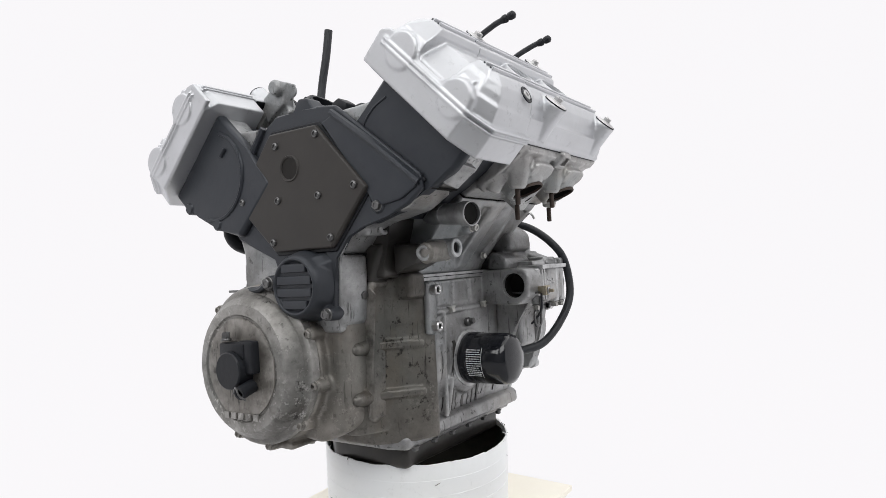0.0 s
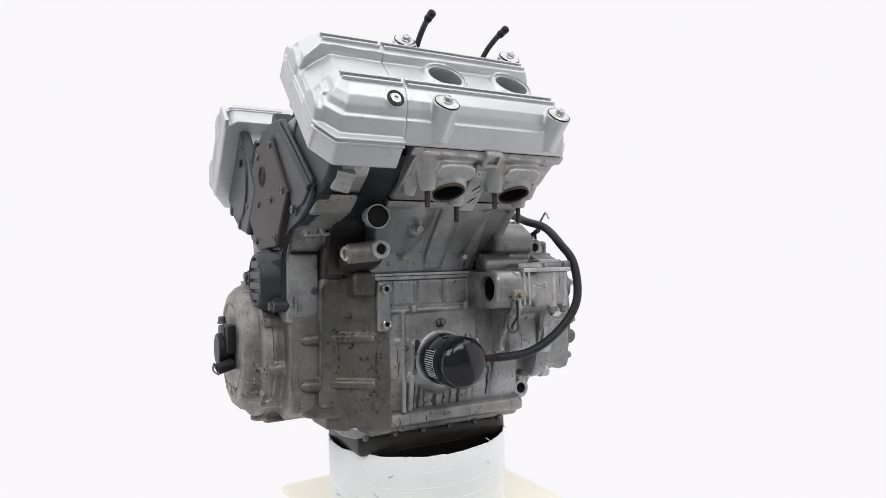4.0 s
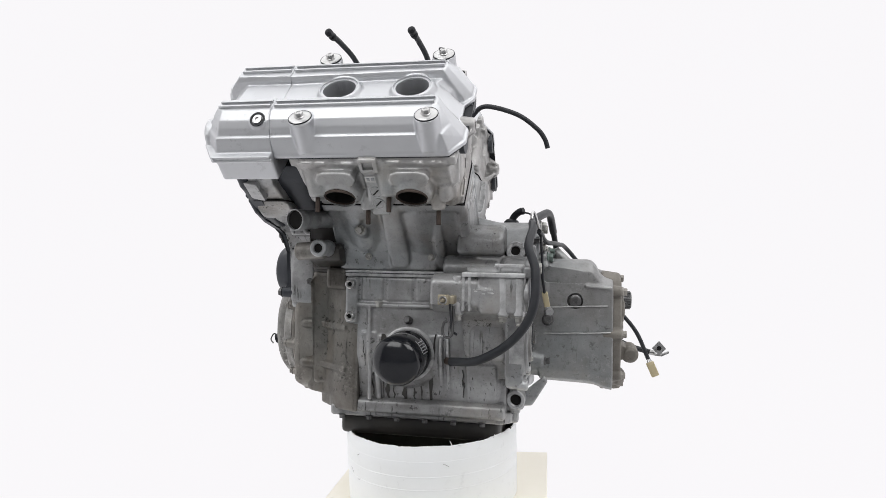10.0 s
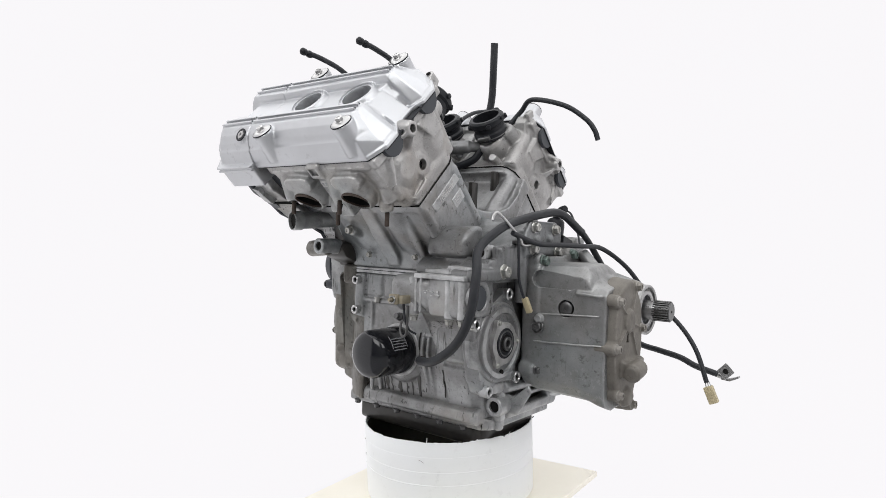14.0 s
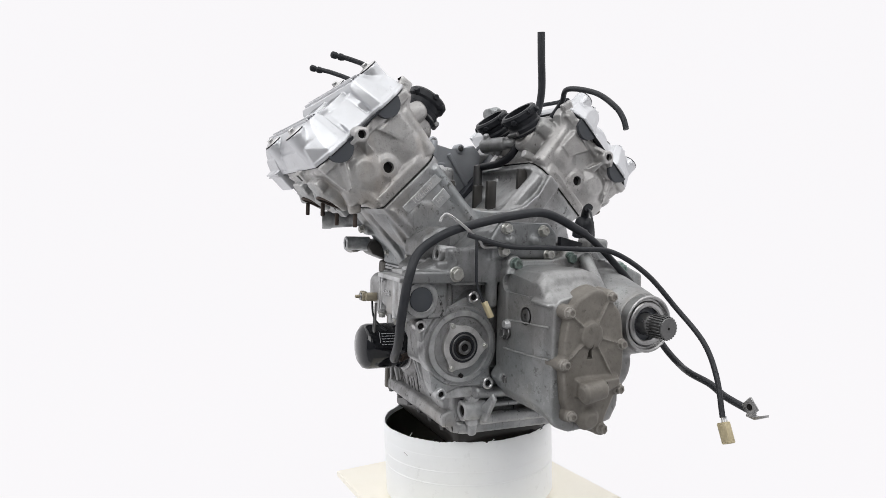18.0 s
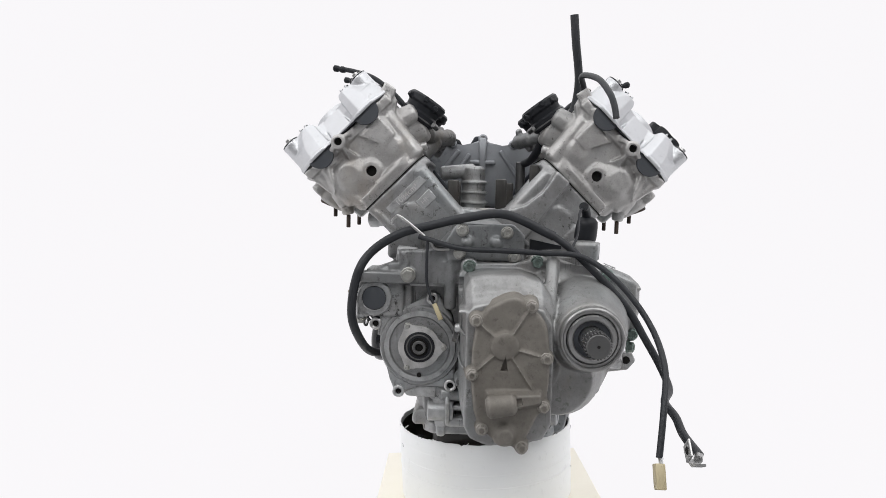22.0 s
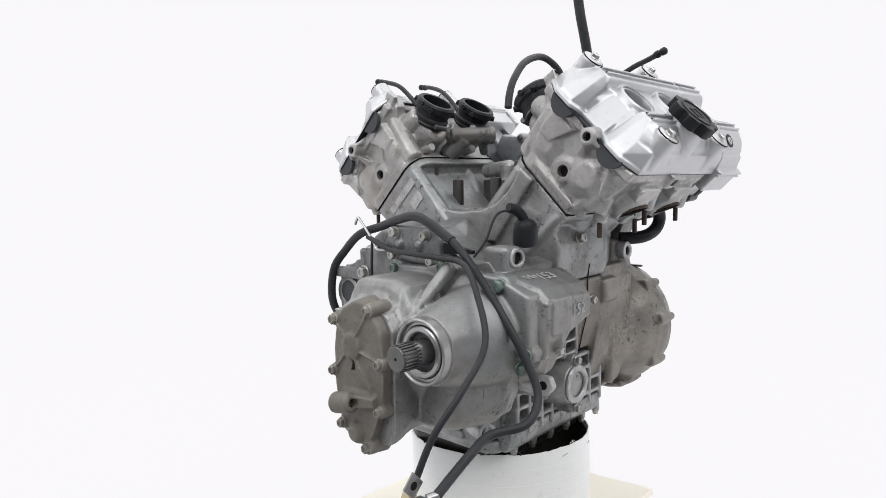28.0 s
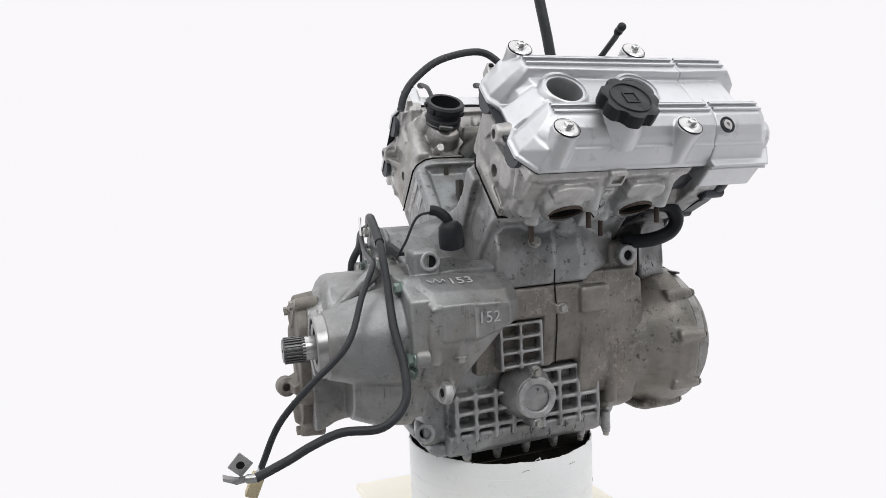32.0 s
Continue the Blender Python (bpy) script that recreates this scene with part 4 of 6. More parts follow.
def AX_AT(y, z, a):
    """Along x through (y, z), turned by a."""
    return Matrix.Translation((0, y, z)) @ Matrix.Rotation(a, 4, "X") @ AX


build_gearbox()


def build_bank(m, sign):
    """One cylinder bank. sign: 1 for the bank over the oil filter, -1 for the other. Returns the block's casting."""
    # cylinder block
    s = Shape()
    s.prism([(-168, 46), (21, 46), (21, -28), (17, -38), (8, -44), (-158, -44), (-168, -36)], 66, 170, m, 4, 3)
    s.prism([(-170, 52), (22, 52), (22, -34), (18, -46), (8, -56), (-4, -60), (-158, -60), (-170, -50)], 167, 180.4, m, 2.5, 2)
    s.hull([(x, w, h) for x, w, h in ((-164, -44, 160), (-158, -57, 172), (-164, -44, 178), (2, -44, 160), (0, -57, 172), (4, -44, 178))], m)
    s.hull([(x, w, h) for x in (-166, 14) for w, h in ((40, 158), (40, 178), (51, 172))], m)
    s.cyl((11, -34, 66), (12, -40, 172), 12, 11, 22, m, 4)
    s.cyl((15, 42, 100), (16, 44, 172), 8, 8, 16, m, 3)
    s.discs([((22.5, 16, 128), 20), ((18, 16, 128), 32), ((18, 2, 110), 30)], m)
    for x in (-125, -42):
        s.lathe([(26, 74), (40, 79), (45, 90), (47, 112), (48, 156), (46, 172)], (x, 6, 0), (0, 0, 1), 44, m)
    s.hull([(-96, -43, 104), (-86, -43, 108), (-104, -49, 150), (-96, -50, 166), (-108, -43, 166), (-90, -43, 166)], m)
    blk = part("cylinder_block", s, ALU, engine)
    part("head_gasket", Shape().prism([(-170, 52.4), (22.3, 52.4), (22.3, -34), (18.3, -46.3), (8.2, -56.4), (-4, -60.4), (-158, -60.4), (-170, -50)], 179.6, 180.6, m, 0, 1), SHADE_AND_SEAM, engine, "thin dark head gasket")
    # head: flanges, bosses, webs and ports in one casting
    s = Shape()
    s.prism([(-50, 179.6), (52, 179.6), (58, 196), (62, 214), (66, 240), (74, 258), (78, 276), (-74, 276), (-70, 258), (-56, 232), (-55, 205)], -168, 17, m @ AXB, 4, 3)
    s.prism([(-79, 263), (80, 263), (81, 276.6), (-79, 276.6)], -178, 25, m @ AXB, 2, 2)
    s.hull([(x, w, h) for x, w, h in ((14, 20, 276), (32, 34, 276), (32, 58, 276), (16, 80, 276), (14, 24, 262), (22, 40, 256), (14, 74, 258))], m)
    s.hull([(x, w, h) for x, w, h in ((14, -20, 276), (32, -34, 276), (32, -58, 276), (16, -78, 276), (14, -24, 262), (22, -40, 256), (14, -72, 258))], m)
    s.cyl((14, 13, 272), (40, 13, 272), 13, 10.5, 22, m, 2)                       # eye on the end face
    s.hull([(18, 14, 262), (18, 8, 240), (18, 22, 240), (22, 14, 246), (40, 14, 266), (18, 20, 262)], m)
    s.hull([(18, -6, 268), (40, 4, 270), (40, 4, 276), (18, -22, 276), (18, -14, 266)], m)
    s.hull([(18, 30, 268), (40, 22, 270), (40, 22, 276), (18, 48, 272), (18, 40, 262)], m)
    s.discs([((21, 9, 214), 13), ((17, 9, 214), 19)], m)
    s.prism([(-168, 51), (21.5, 51), (21.5, -34), (17.6, -45.6), (7.8, -55.6), (-4, -59), (-158, -59), (-168, -50)], 180, 187, m, 1.5, 2)
    s.hull([(8, -48, 184), (21, -36, 186), (22, 46, 186), (17, 50, 184), (22, 50, 196), (18, -46, 202), (23, -20, 194), (23, 20, 190)], m)
    s.discs([((23, -34, 222), 12), ((15, -32, 216), 30)], m)
    s.discs([((24, 36, 232), 14), ((15, 34, 228), 32)], m)
    s.hull([(16, 44, 264), (24, 48, 262), (24, 58, 258), (24, 66, 226), (16, 72, 226), (16, 60, 262)], m)
    s.hull([(16, -52, 226), (25, -50, 228), (25, -30, 226), (25, -14, 258), (25, -50, 262), (16, -8, 264), (16, -58, 264)], m)
    s.cyl((-2, -44, 246), (-10, -94, 234), 18, 14, 22, m, 4)                       # intake side
    s.hull([(x, w, h) for x in (-6, 14) for w, h in ((-52, 236), (-84, 262), (-88, 276), (-58, 276))], m)
    s.cyl((6, -50, 184), (6, -60, 258), 14, 13, 22, m, 4)
    s.cyl((6, 48, 184), (6, 64, 254), 12, 13, 22, m, 4)
    for x in (-122, -32):
        s.cyl((x, -40, 232), (x, -92, 216), 30, 25, 30, m, 5)
        s.box(x - 34, x + 34, -74, -50, 236, 262, m, 6, 3)
    # coil lug at the inner rear corner
    s.loft([[(8, -50, 262), (22, -50, 262), (22, -56, 280), (8, -56, 280)], [(9, -74, 264), (19, -74, 264), (19, -74, 284), (9, -74, 284)], [(9, -94, 272), (18, -94, 272), (18, -90, 290), (9, -90, 290)]], m, 3)
    # exhaust side: brows, ports, pads and bosses
    d = Vector((0, 0.905, -0.424))
    cuts = [Shape().cyl((12, 9, 214), (40, 9, 214), 7.5, n=24, m=m, bevel=0), Shape().cyl((30, 13, 272), (60, 13, 272), 5.5, n=20, m=m, bevel=0)]
    for x in (-122, -32):
        c = Vector((x, 90.5, 223.5))
        s.cyl((x, 46, 236), c, 31, 23.5, 40, m, 4)
        s.hull([(x + a, w, h) for a, w, h in ((-44, 68, 256), (44, 68, 256), (-44, 50, 262), (44, 50, 262), (-36, 76, 236), (-30, 74, 226), (34, 74, 236), (30, 74, 226), (-38, 58, 210), (38, 54, 206))], m)
        cuts.append(Shape().cyl(c - d * 34, c + d * 20, 18.4, n=36, m=m, bevel=0))
        s.cyl((x - 32, 60, 266), (x - 28, 91, 226), 19, 10, 22, m, 2)
        s.cyl((x + 26, 52, 232), (x + 27, 79, 195), 12, 8.5, 18, m, 2)
        s.hull([(x + 13 * sx + 12 * math.cos(a / 8 * math.tau), w, 252 + 11 * math.sin(a / 8 * math.tau)) for sx in (-1, 1) for a in range(8) for w in (66, 92)], m)
    for x in (-166, -77, 12):
        s.cyl((x * 0.96 - 3, 66, 262), (x * 0.96 - 3, 60, 200), 10, 9, 18, m, 4)
    s.box(-164, 14, 72, 83, 264, 273, m, 2.0, 2)
    for x, w, k in ((-158, 12, 4), (-138, 9, 2), (-108, 13, 5), (-50, 10, 3), (-22, 12, 4), (2, 9, 3)):
        s.hull([(x + a * w, q, h) for a, q, h in ((-1, 74, 266), (1, 74, 266), (-0.8, 84, 272), (0.8, 85, 272), (-0.6, 82, 266 - k), (0.7, 80, 264 - k), (0, 70, 258 - k))], m)
    for x in (-160, 4):
        s.hull([(x + a, w, h) for a in (-12, 12) for w, h in ((56, 226), (74, 234), (80, 268), (56, 268), (66, 214))], m)
        s.cyl((x, 66, 230), (x, 72, 206), 11, 9, 18, m, 2)
    xm = -79
    s.box(xm - 11, xm + 11, 72, 88, 258, 279, m, 2.5, 2)
    s.prism([(xm - 12, 54), (xm + 12, 54), (xm + 12, 80), (xm - 12, 80)], 186, 258, m, 2.5, 2)
    hd = weld(part("cylinder_head", s, ALU_HEAD, engine, "pale cast aluminium cylinder head with two exhaust ports"), voxel=1.6, soft=4)
    cuts.append(Shape().box(xm - 6.5, xm + 6.5, 84.5, 94, 264, 275, m, 0))
    drill(hd, cuts)
    part("date_disc", Shape().ring((xm, 79.6, 224), (xm, 80.6, 224), 8.5, 7.2, 24, m, 0.2), ALU_DIRTY, hd)
    part("date_disc", Shape().ring((xm, 79.6, 206), (xm, 80.6, 206), 8.5, 7.2, 24, m, 0.2), ALU_DIRTY, hd)
    for h in (224, 206):
        part("date_hand", Shape().hull([(xm - 5, 79.8, h - 4), (xm - 3.6, 79.8, h - 5), (xm + 5, 79.8, h + 4), (xm + 3.6, 79.8, h + 5), (xm, 81, h)], m), SHADE_AND_SEAM, hd)
    part("cast_tag", Shape().box(xm - 10, xm + 10, 79.6, 81, 240, 250, m, 0.5, 1), ALU_HEAD, hd)
    for k in range(3):
        part("cast_mark", Shape().box(xm - 7.5 + 5.5 * k, xm - 4 + 5.5 * k, 80.6, 81.6, 242.5, 247.5, m, 0.3, 1), ALU_DIRTY, hd)
    for w in (-42, 45):
        part("cam_end_seal", Shape().prism(circle_poly(w, 278, 19, 18, math.pi, math.tau) + [(w + 19, 279), (w - 19, 279)], 26, 32.6, m @ AXB, 1.0, 1), SEAL, hd, "dark rubber half-moon cam seal")
    part("water_hole", Shape().cyl((9, 9, 214), (14, 9, 214), 7.6, n=22, m=m), SHADE_AND_SEAM, hd, "black floor painted as the shade in a drilled hole of the head")
    part("lug_bore", Shape().cyl((26, 13, 272), (33, 13, 272), 5.6, n=18, m=m), SHADE_AND_SEAM, hd)
    part("lug_hole", Shape().cyl((13, -86, 287.2), (13, -86.4, 289.6), 3.4, n=14, m=m), SHADE_AND_SEAM, hd)
    for x in (-122, -32):
        c = Vector((x, 90.5, 223.5))
        # port insides coloured black in place of their deep shade
        part("port_floor", Shape().cyl(c - d * 33, c - d * 22, 18.3, n=36, m=m), SHADE_AND_SEAM, hd, "black floor painted as the shade in an exhaust port")
        part("port_lining", Shape().ring(c - d * 32, c - d * 2, 18.8, 17.5, 40, m, 0.3), SHADE_AND_SEAM, hd, "port wall coloured black as the port's shade")
        part("port_ring", Shape().ring(c - d * 3, c + d * 0.5, 19.8, 17.8, 40, m), RUST, hd, "rusty port ring")
        for dx, w0, h0 in ((-28, 91, 226), (27, 79, 195)):
            part("stud", Shape().cyl((x + dx, w0, h0), (x + dx, w0 + 13, h0 - 13), 3.0, n=12, m=m), RUST, hd, "rusty exhaust stud")
    # cam cover: two humps, a channel and bolt towers
    def stack(q, levels):
        return [[(x, q * w, h) for x, w in plan] for h, plan in levels]
    s = Shape()
    for q in (-1, 1):
        s.loft(stack(q, [
            (280, [(-194.2, 22), (24, 22), (33, 34), (33, 58), (17, 81), (-194.2, 81)]),
            (287, [(-194.2, 22), (22, 24), (31, 36), (31, 57), (16, 80), (-194.2, 80)]),
            (303, [(-194.2, 22), (13, 25), (20, 36), (20, 55), (11, 75.5), (-194.2, 75.5)]),
            (305, [(-194.2, 22), (12, 25), (18.5, 36), (18.5, 53.5), (9, 72), (-194.2, 72)]),
            (312, [(-194.2, 22), (8, 25), (14, 36), (14, 51), (6, 69), (-194.2, 69)]),
            (320, [(-194.2, 22.5), (4, 26), (8.5, 36), (8.5, 47), (2, 62), (-194.2, 62)]),
            (326, [(-194.2, 25), (0, 29), (4.5, 36), (4.5, 43), (-1, 51), (-194.2, 51)])]), m)
    s.loft([[(x, w, h) for x, w in plan] for h, plan in (
        (280, [(-194.2, -30), (20, -30), (12, -12), (12, 12), (20, 30), (-194.2, 30)]),
        (300, [(-194.2, -30), (14, -30), (6, -12), (6, 12), (14, 30), (-194.2, 30)]),
        (316, [(-194.2, -30), (2, -30), (-8, -12), (-8, 12), (2, 30), (-194.2, 30)]))], m)
    s.hull([(0, -18, 280), (0, 20, 280), (25, -16, 281), (25, 18, 281), (-4, -14, 314), (-4, 16, 314)], m)
    s.prism([(-194.2, -82), (18, -82), (35, -59), (35, -32), (24, -16), (24, 18), (35, 34), (35, 59), (18, 82), (-194.2, 82)], 277.4, 283, m, 1.0, 2)
    for x in (-152, -4):
        for w in (-66, 68):
            s.lathe([(15.6, 284), (14.6, 296), (14.2, 318), (14.6, 323), (14, 325.4), (13.4, 324.2)], (x, w, 0), (0, 0, 1), 36, m)
    for x in (-124, -33):
        s.lathe([(30, 312), (28, 317), (25, 322), (22.4, 322.8), (18, 322)], (x, 0, 0), (0, 0, 1), 44, m)
    cc = weld(part("cam_cover", s, SILVER, engine, "silver painted cam cover"), voxel=1.25, soft=3)
    wells = []
    for x in (-124, -33):
        wells.append(Shape().lathe([(19.4, 290), (20, 318), (21.6, 330)], (x, 0, 0), (0, 0, 1), 40, m))
        wells.append(Shape().lathe([(23, 320.4), (24.5, 330)], (x, 0, 0), (0, 0, 1), 40, m))
    drill(cc, wells)
    part("gasket", Shape().prism([(-192, -81), (17, -81), (34, -58), (34, 58), (17, 81), (-192, 81)], 276.2, 277.8, m, 0, 1), RUBBER, cc)
    for w in (36, 45):
        for q in (-1, 1):
            part("rib", Shape().box(-191, 2, q * w - 1.5, q * w + 1.5, 324, 329.4, m, 1.2, 2), SILVER, cc)
            # dark strip along the foot of the rib
            part("dirty_groove", Shape().box(-190, 1, q * w - 4.2, q * w - 1.4, 324, 327.5, m, 0.3, 1), SEAL, cc)
    # a black disc deepens the shade at the bottom of each well
    for x in (-124, -33):
        part("plug_well", Shape().cyl((x, 0, 284), (x, 0, 295), 20.4, n=36, m=m), SHADE_AND_SEAM, cc, "black floor painted as the shade in a spark plug well")
    for x in (-152, -4):
        for w in (-66, 68):
            part("washer", Shape().lathe([(13, 324), (13, 326), (11.5, 327), (8, 327.4)], (x, w, 0), (0, 0, 1), 28, m), STEEL, cc)
            part("groove", Shape().ring((x, w, 324.6), (x, w, 326), 13.9, 13.1, 28, m, 0.2), RUBBER, cc)
            part("bolt_head", Shape().hexhead((x, w, 326.5), (0, 0, 1), 5, 6, m), STEEL, cc)
    # front part of the cover over the cam drive
    s = Shape()
    skirt = [(-194, -80), (-268, -80), (-284, -66), (-284, 62), (-266, 88), (-194, 88)]
    s.prism(skirt, 251, 286, m, 1.5, 2)
    for h in (279, 284.4):
        s.prism([(x - 4.6 if x < -195 else x, w * 1.035) for x, w in skirt], h, h + 2.6, m, 0.4, 1)
    s.loft(stack(1, [
        (285, [(-194, 22), (-284, 22), (-284, 62), (-266, 88), (-194, 88)]),
        (287, [(-194, 22), (-283, 22), (-283, 61), (-265, 81.5), (-194, 81.5)]),
        (291, [(-194, 22), (-283, 22), (-283, 60), (-265, 80.4), (-194, 80.4)]),
        (303, [(-194, 22), (-279, 22.5), (-279, 58), (-263, 75.9), (-194, 75.9)]),
        (305, [(-194, 22), (-276, 23), (-276, 56), (-261, 72.4), (-194, 72.4)]),
        (312, [(-194, 22), (-273, 23), (-273, 54), (-259, 69.4), (-194, 69.4)]),
        (320, [(-194, 22.5), (-269, 25), (-269, 50), (-257, 62.4), (-194, 62.4)]),
        (326.4, [(-194, 25), (-264, 28), (-264, 44), (-256, 51), (-194, 51)])]), m, 1.2)
    s.loft(stack(-1, [
        (285, [(-194, 22), (-284, 22), (-284, 66), (-268, 80), (-194, 80)]),
        (294, [(-194, 22), (-283.5, 22), (-283.5, 65), (-267, 79), (-194, 79)]),
        (309, [(-194, 22), (-281, 23), (-281, 58), (-263, 72), (-194, 72)]),
        (320, [(-194, 22.5), (-271, 25), (-271, 50), (-258, 63), (-194, 63)]),
        (326.4, [(-194, 25), (-265, 28), (-265, 44), (-256, 51), (-194, 51)])]), m, 1.2)
    s.loft([[(x, w, h) for x, w in plan] for h, plan in (
        (285, [(-194, -30), (-283, -30), (-283, 30), (-194, 30)]),
        (294, [(-194, -30), (-281, -30), (-281, 30), (-194, 30)]),
        (306, [(-194, -30), (-268, -30), (-268, 30), (-194, 30)]),
        (316, [(-194, -30), (-254, -30), (-254, 30), (-194, 30)]))], m, 1.2)
    s.lathe([(11, 0), (10, 3.4), (8, 3.6), (7.4, 2.4)], (-208, 61, 317.4), (0, 0.5, 1), 28, m)
    s.prism([(-80, 252), (62, 252), (65, 288), (62, 299), (54, 305), (43, 308), (32, 304), (24, 297), (17, 291), (-17, 291), (-24, 298), (-32, 304), (-42, 308), (-52, 305), (-61, 298), (-70, 297), (-80, 290)], -285.4, -279, m @ AXB, 1.2, 2)
    for w in (-42, 43):
        s.cyl((-266, w, 287), (-287.4, w, 287), 20.5, 20, 40, m, 0.8)
    s.hull([(-262, 26, 316), (-262, 46, 316), (-280, 26, 300), (-280, 50, 300), (-278, 30, 310), (-278, 46, 310), (-255, 50, 322), (-255, 28, 322)], m)
    cf = weld(part("cover_front", s, SILVER, engine, "silver front end of the cam cover"), voxel=1.25, soft=2)
    for w in (36, 45):
        for q in (-1, 1):
            part("rib", Shape().box(-262, -195, q * w - 1.5, q * w + 1.5, 324, 329.8, m, 1.2, 2), SILVER, cf)
            # dark strip carried on beside the front ribs
            part("dirty_groove", Shape().box(-261, -196, q * w - 4.2, q * w - 1.4, 324, 327.7, m, 0.3, 1), SEAL, cf)
    part("washer", Shape().ring((-208, 62.4, 320.2), (-208, 63, 321.4), 9.4, 6.6, 28, m, 0.3), RUBBER, cf)
    part("screw", Shape().lathe([(6, 0), (5.5, 2), (2.4, 2.2), (2.2, 0.6)], (-208, 62.3, 320), (0, 0.5, 1), 18, m), STEEL, cf)
    # dark cam belt case under it
    s = Shape()
    s.prism([(-60, 116), (-64, 180), (-64, 254), (74, 254), (74, 226), (62, 196), (46, 150), (28, 116)], -262, -246, m @ AXB, 6, 3)
    bc = part("belt_case", s, DARK, engine, "dark coated cam belt case")
    part("case_backing", Shape().prism([(-56, 120), (-61, 180), (-61, 252), (71, 252), (71, 226), (60, 196), (44, 150), (26, 120)], -248, -214, m @ AXB, 4, 2), ALU_DIRTY, bc, "bare cast back half of the belt case")
    part("case_tunnel", Shape().prism([(-50, 120), (-54, 180), (-54, 250), (60, 250), (58, 226), (50, 196), (36, 150), (22, 120)], -218, -166, m @ AXB, 4, 2), DARK, bc)
    arc = [(-262, 2 + 56 * math.cos(radians(a)), 205 + 56 * math.sin(radians(a))) for a in range(150, 331, 20)]
    part("arc_rib", Shape().tube(arc, 1.4 if sign > 0 else 2.6, 8, m, 3), DARK, bc)
    if sign < 0:
        for w, h in ((66, 218), (44, 160)):
            part("bolt_lug", Shape().cyl((-232, w, h), (-264, w, h), 9, 8, 20, m, 2), DARK, bc)
        part("cross_rib", Shape().box(-266, -258, -40, -26, 208, 212, m, 1.5, 1), DARK, bc)
    else:
        part("notch", Shape().box(-265, -260, 40, 54, 196, 200, m, 1, 1), RUBBER, bc)
        part("case_ear", Shape().hull([(-254, 58, 236), (-254, 74, 236), (-252, 70, 206), (-254, 60, 206), (-232, 58, 236), (-232, 80, 236), (-232, 74, 204), (-232, 60, 204)], m, 2), ALU_DIRTY, bc)
    return blk


AXB = Matrix(((0, 0, 1, 0), (1, 0, 0, 0), (0, 1, 0, 0), (0, 0, 0, 1)))
blocks = [build_bank(BANK_A, 1), build_bank(BANK_B, -1)]

weld(CASES["up"], also=blocks, voxel=1.8, soft=8)
weld(CASES["deck"], voxel=1.7, soft=5)

# cast marks on the rear of the first bank
mark = part("cast_plate", Shape().box(18, 21.9, -38, 30, 150, 163, BANK_A, 0.8, 1), ALU, engine)
lettering("cast_lettering", "1084cm\u00b3", 11, flat(BANK_A @ Vector((22.1, -4, 156)), (0, K, K), (0, -K, K)), ALU_HEAD, mark, 0.8, "raised cast engine size")
mark = part("cast_plate", Shape().box(18, 21.7, -32, -6, 124, 140, BANK_A, 0.8, 1), ALU, engine)
lettering("cast_lettering", "HM", 11, flat(BANK_A @ Vector((21.9, -19, 132)), (0, K, K), (0, -K, K)), ALU_HEAD, mark, 0.8, "raised cast letters")


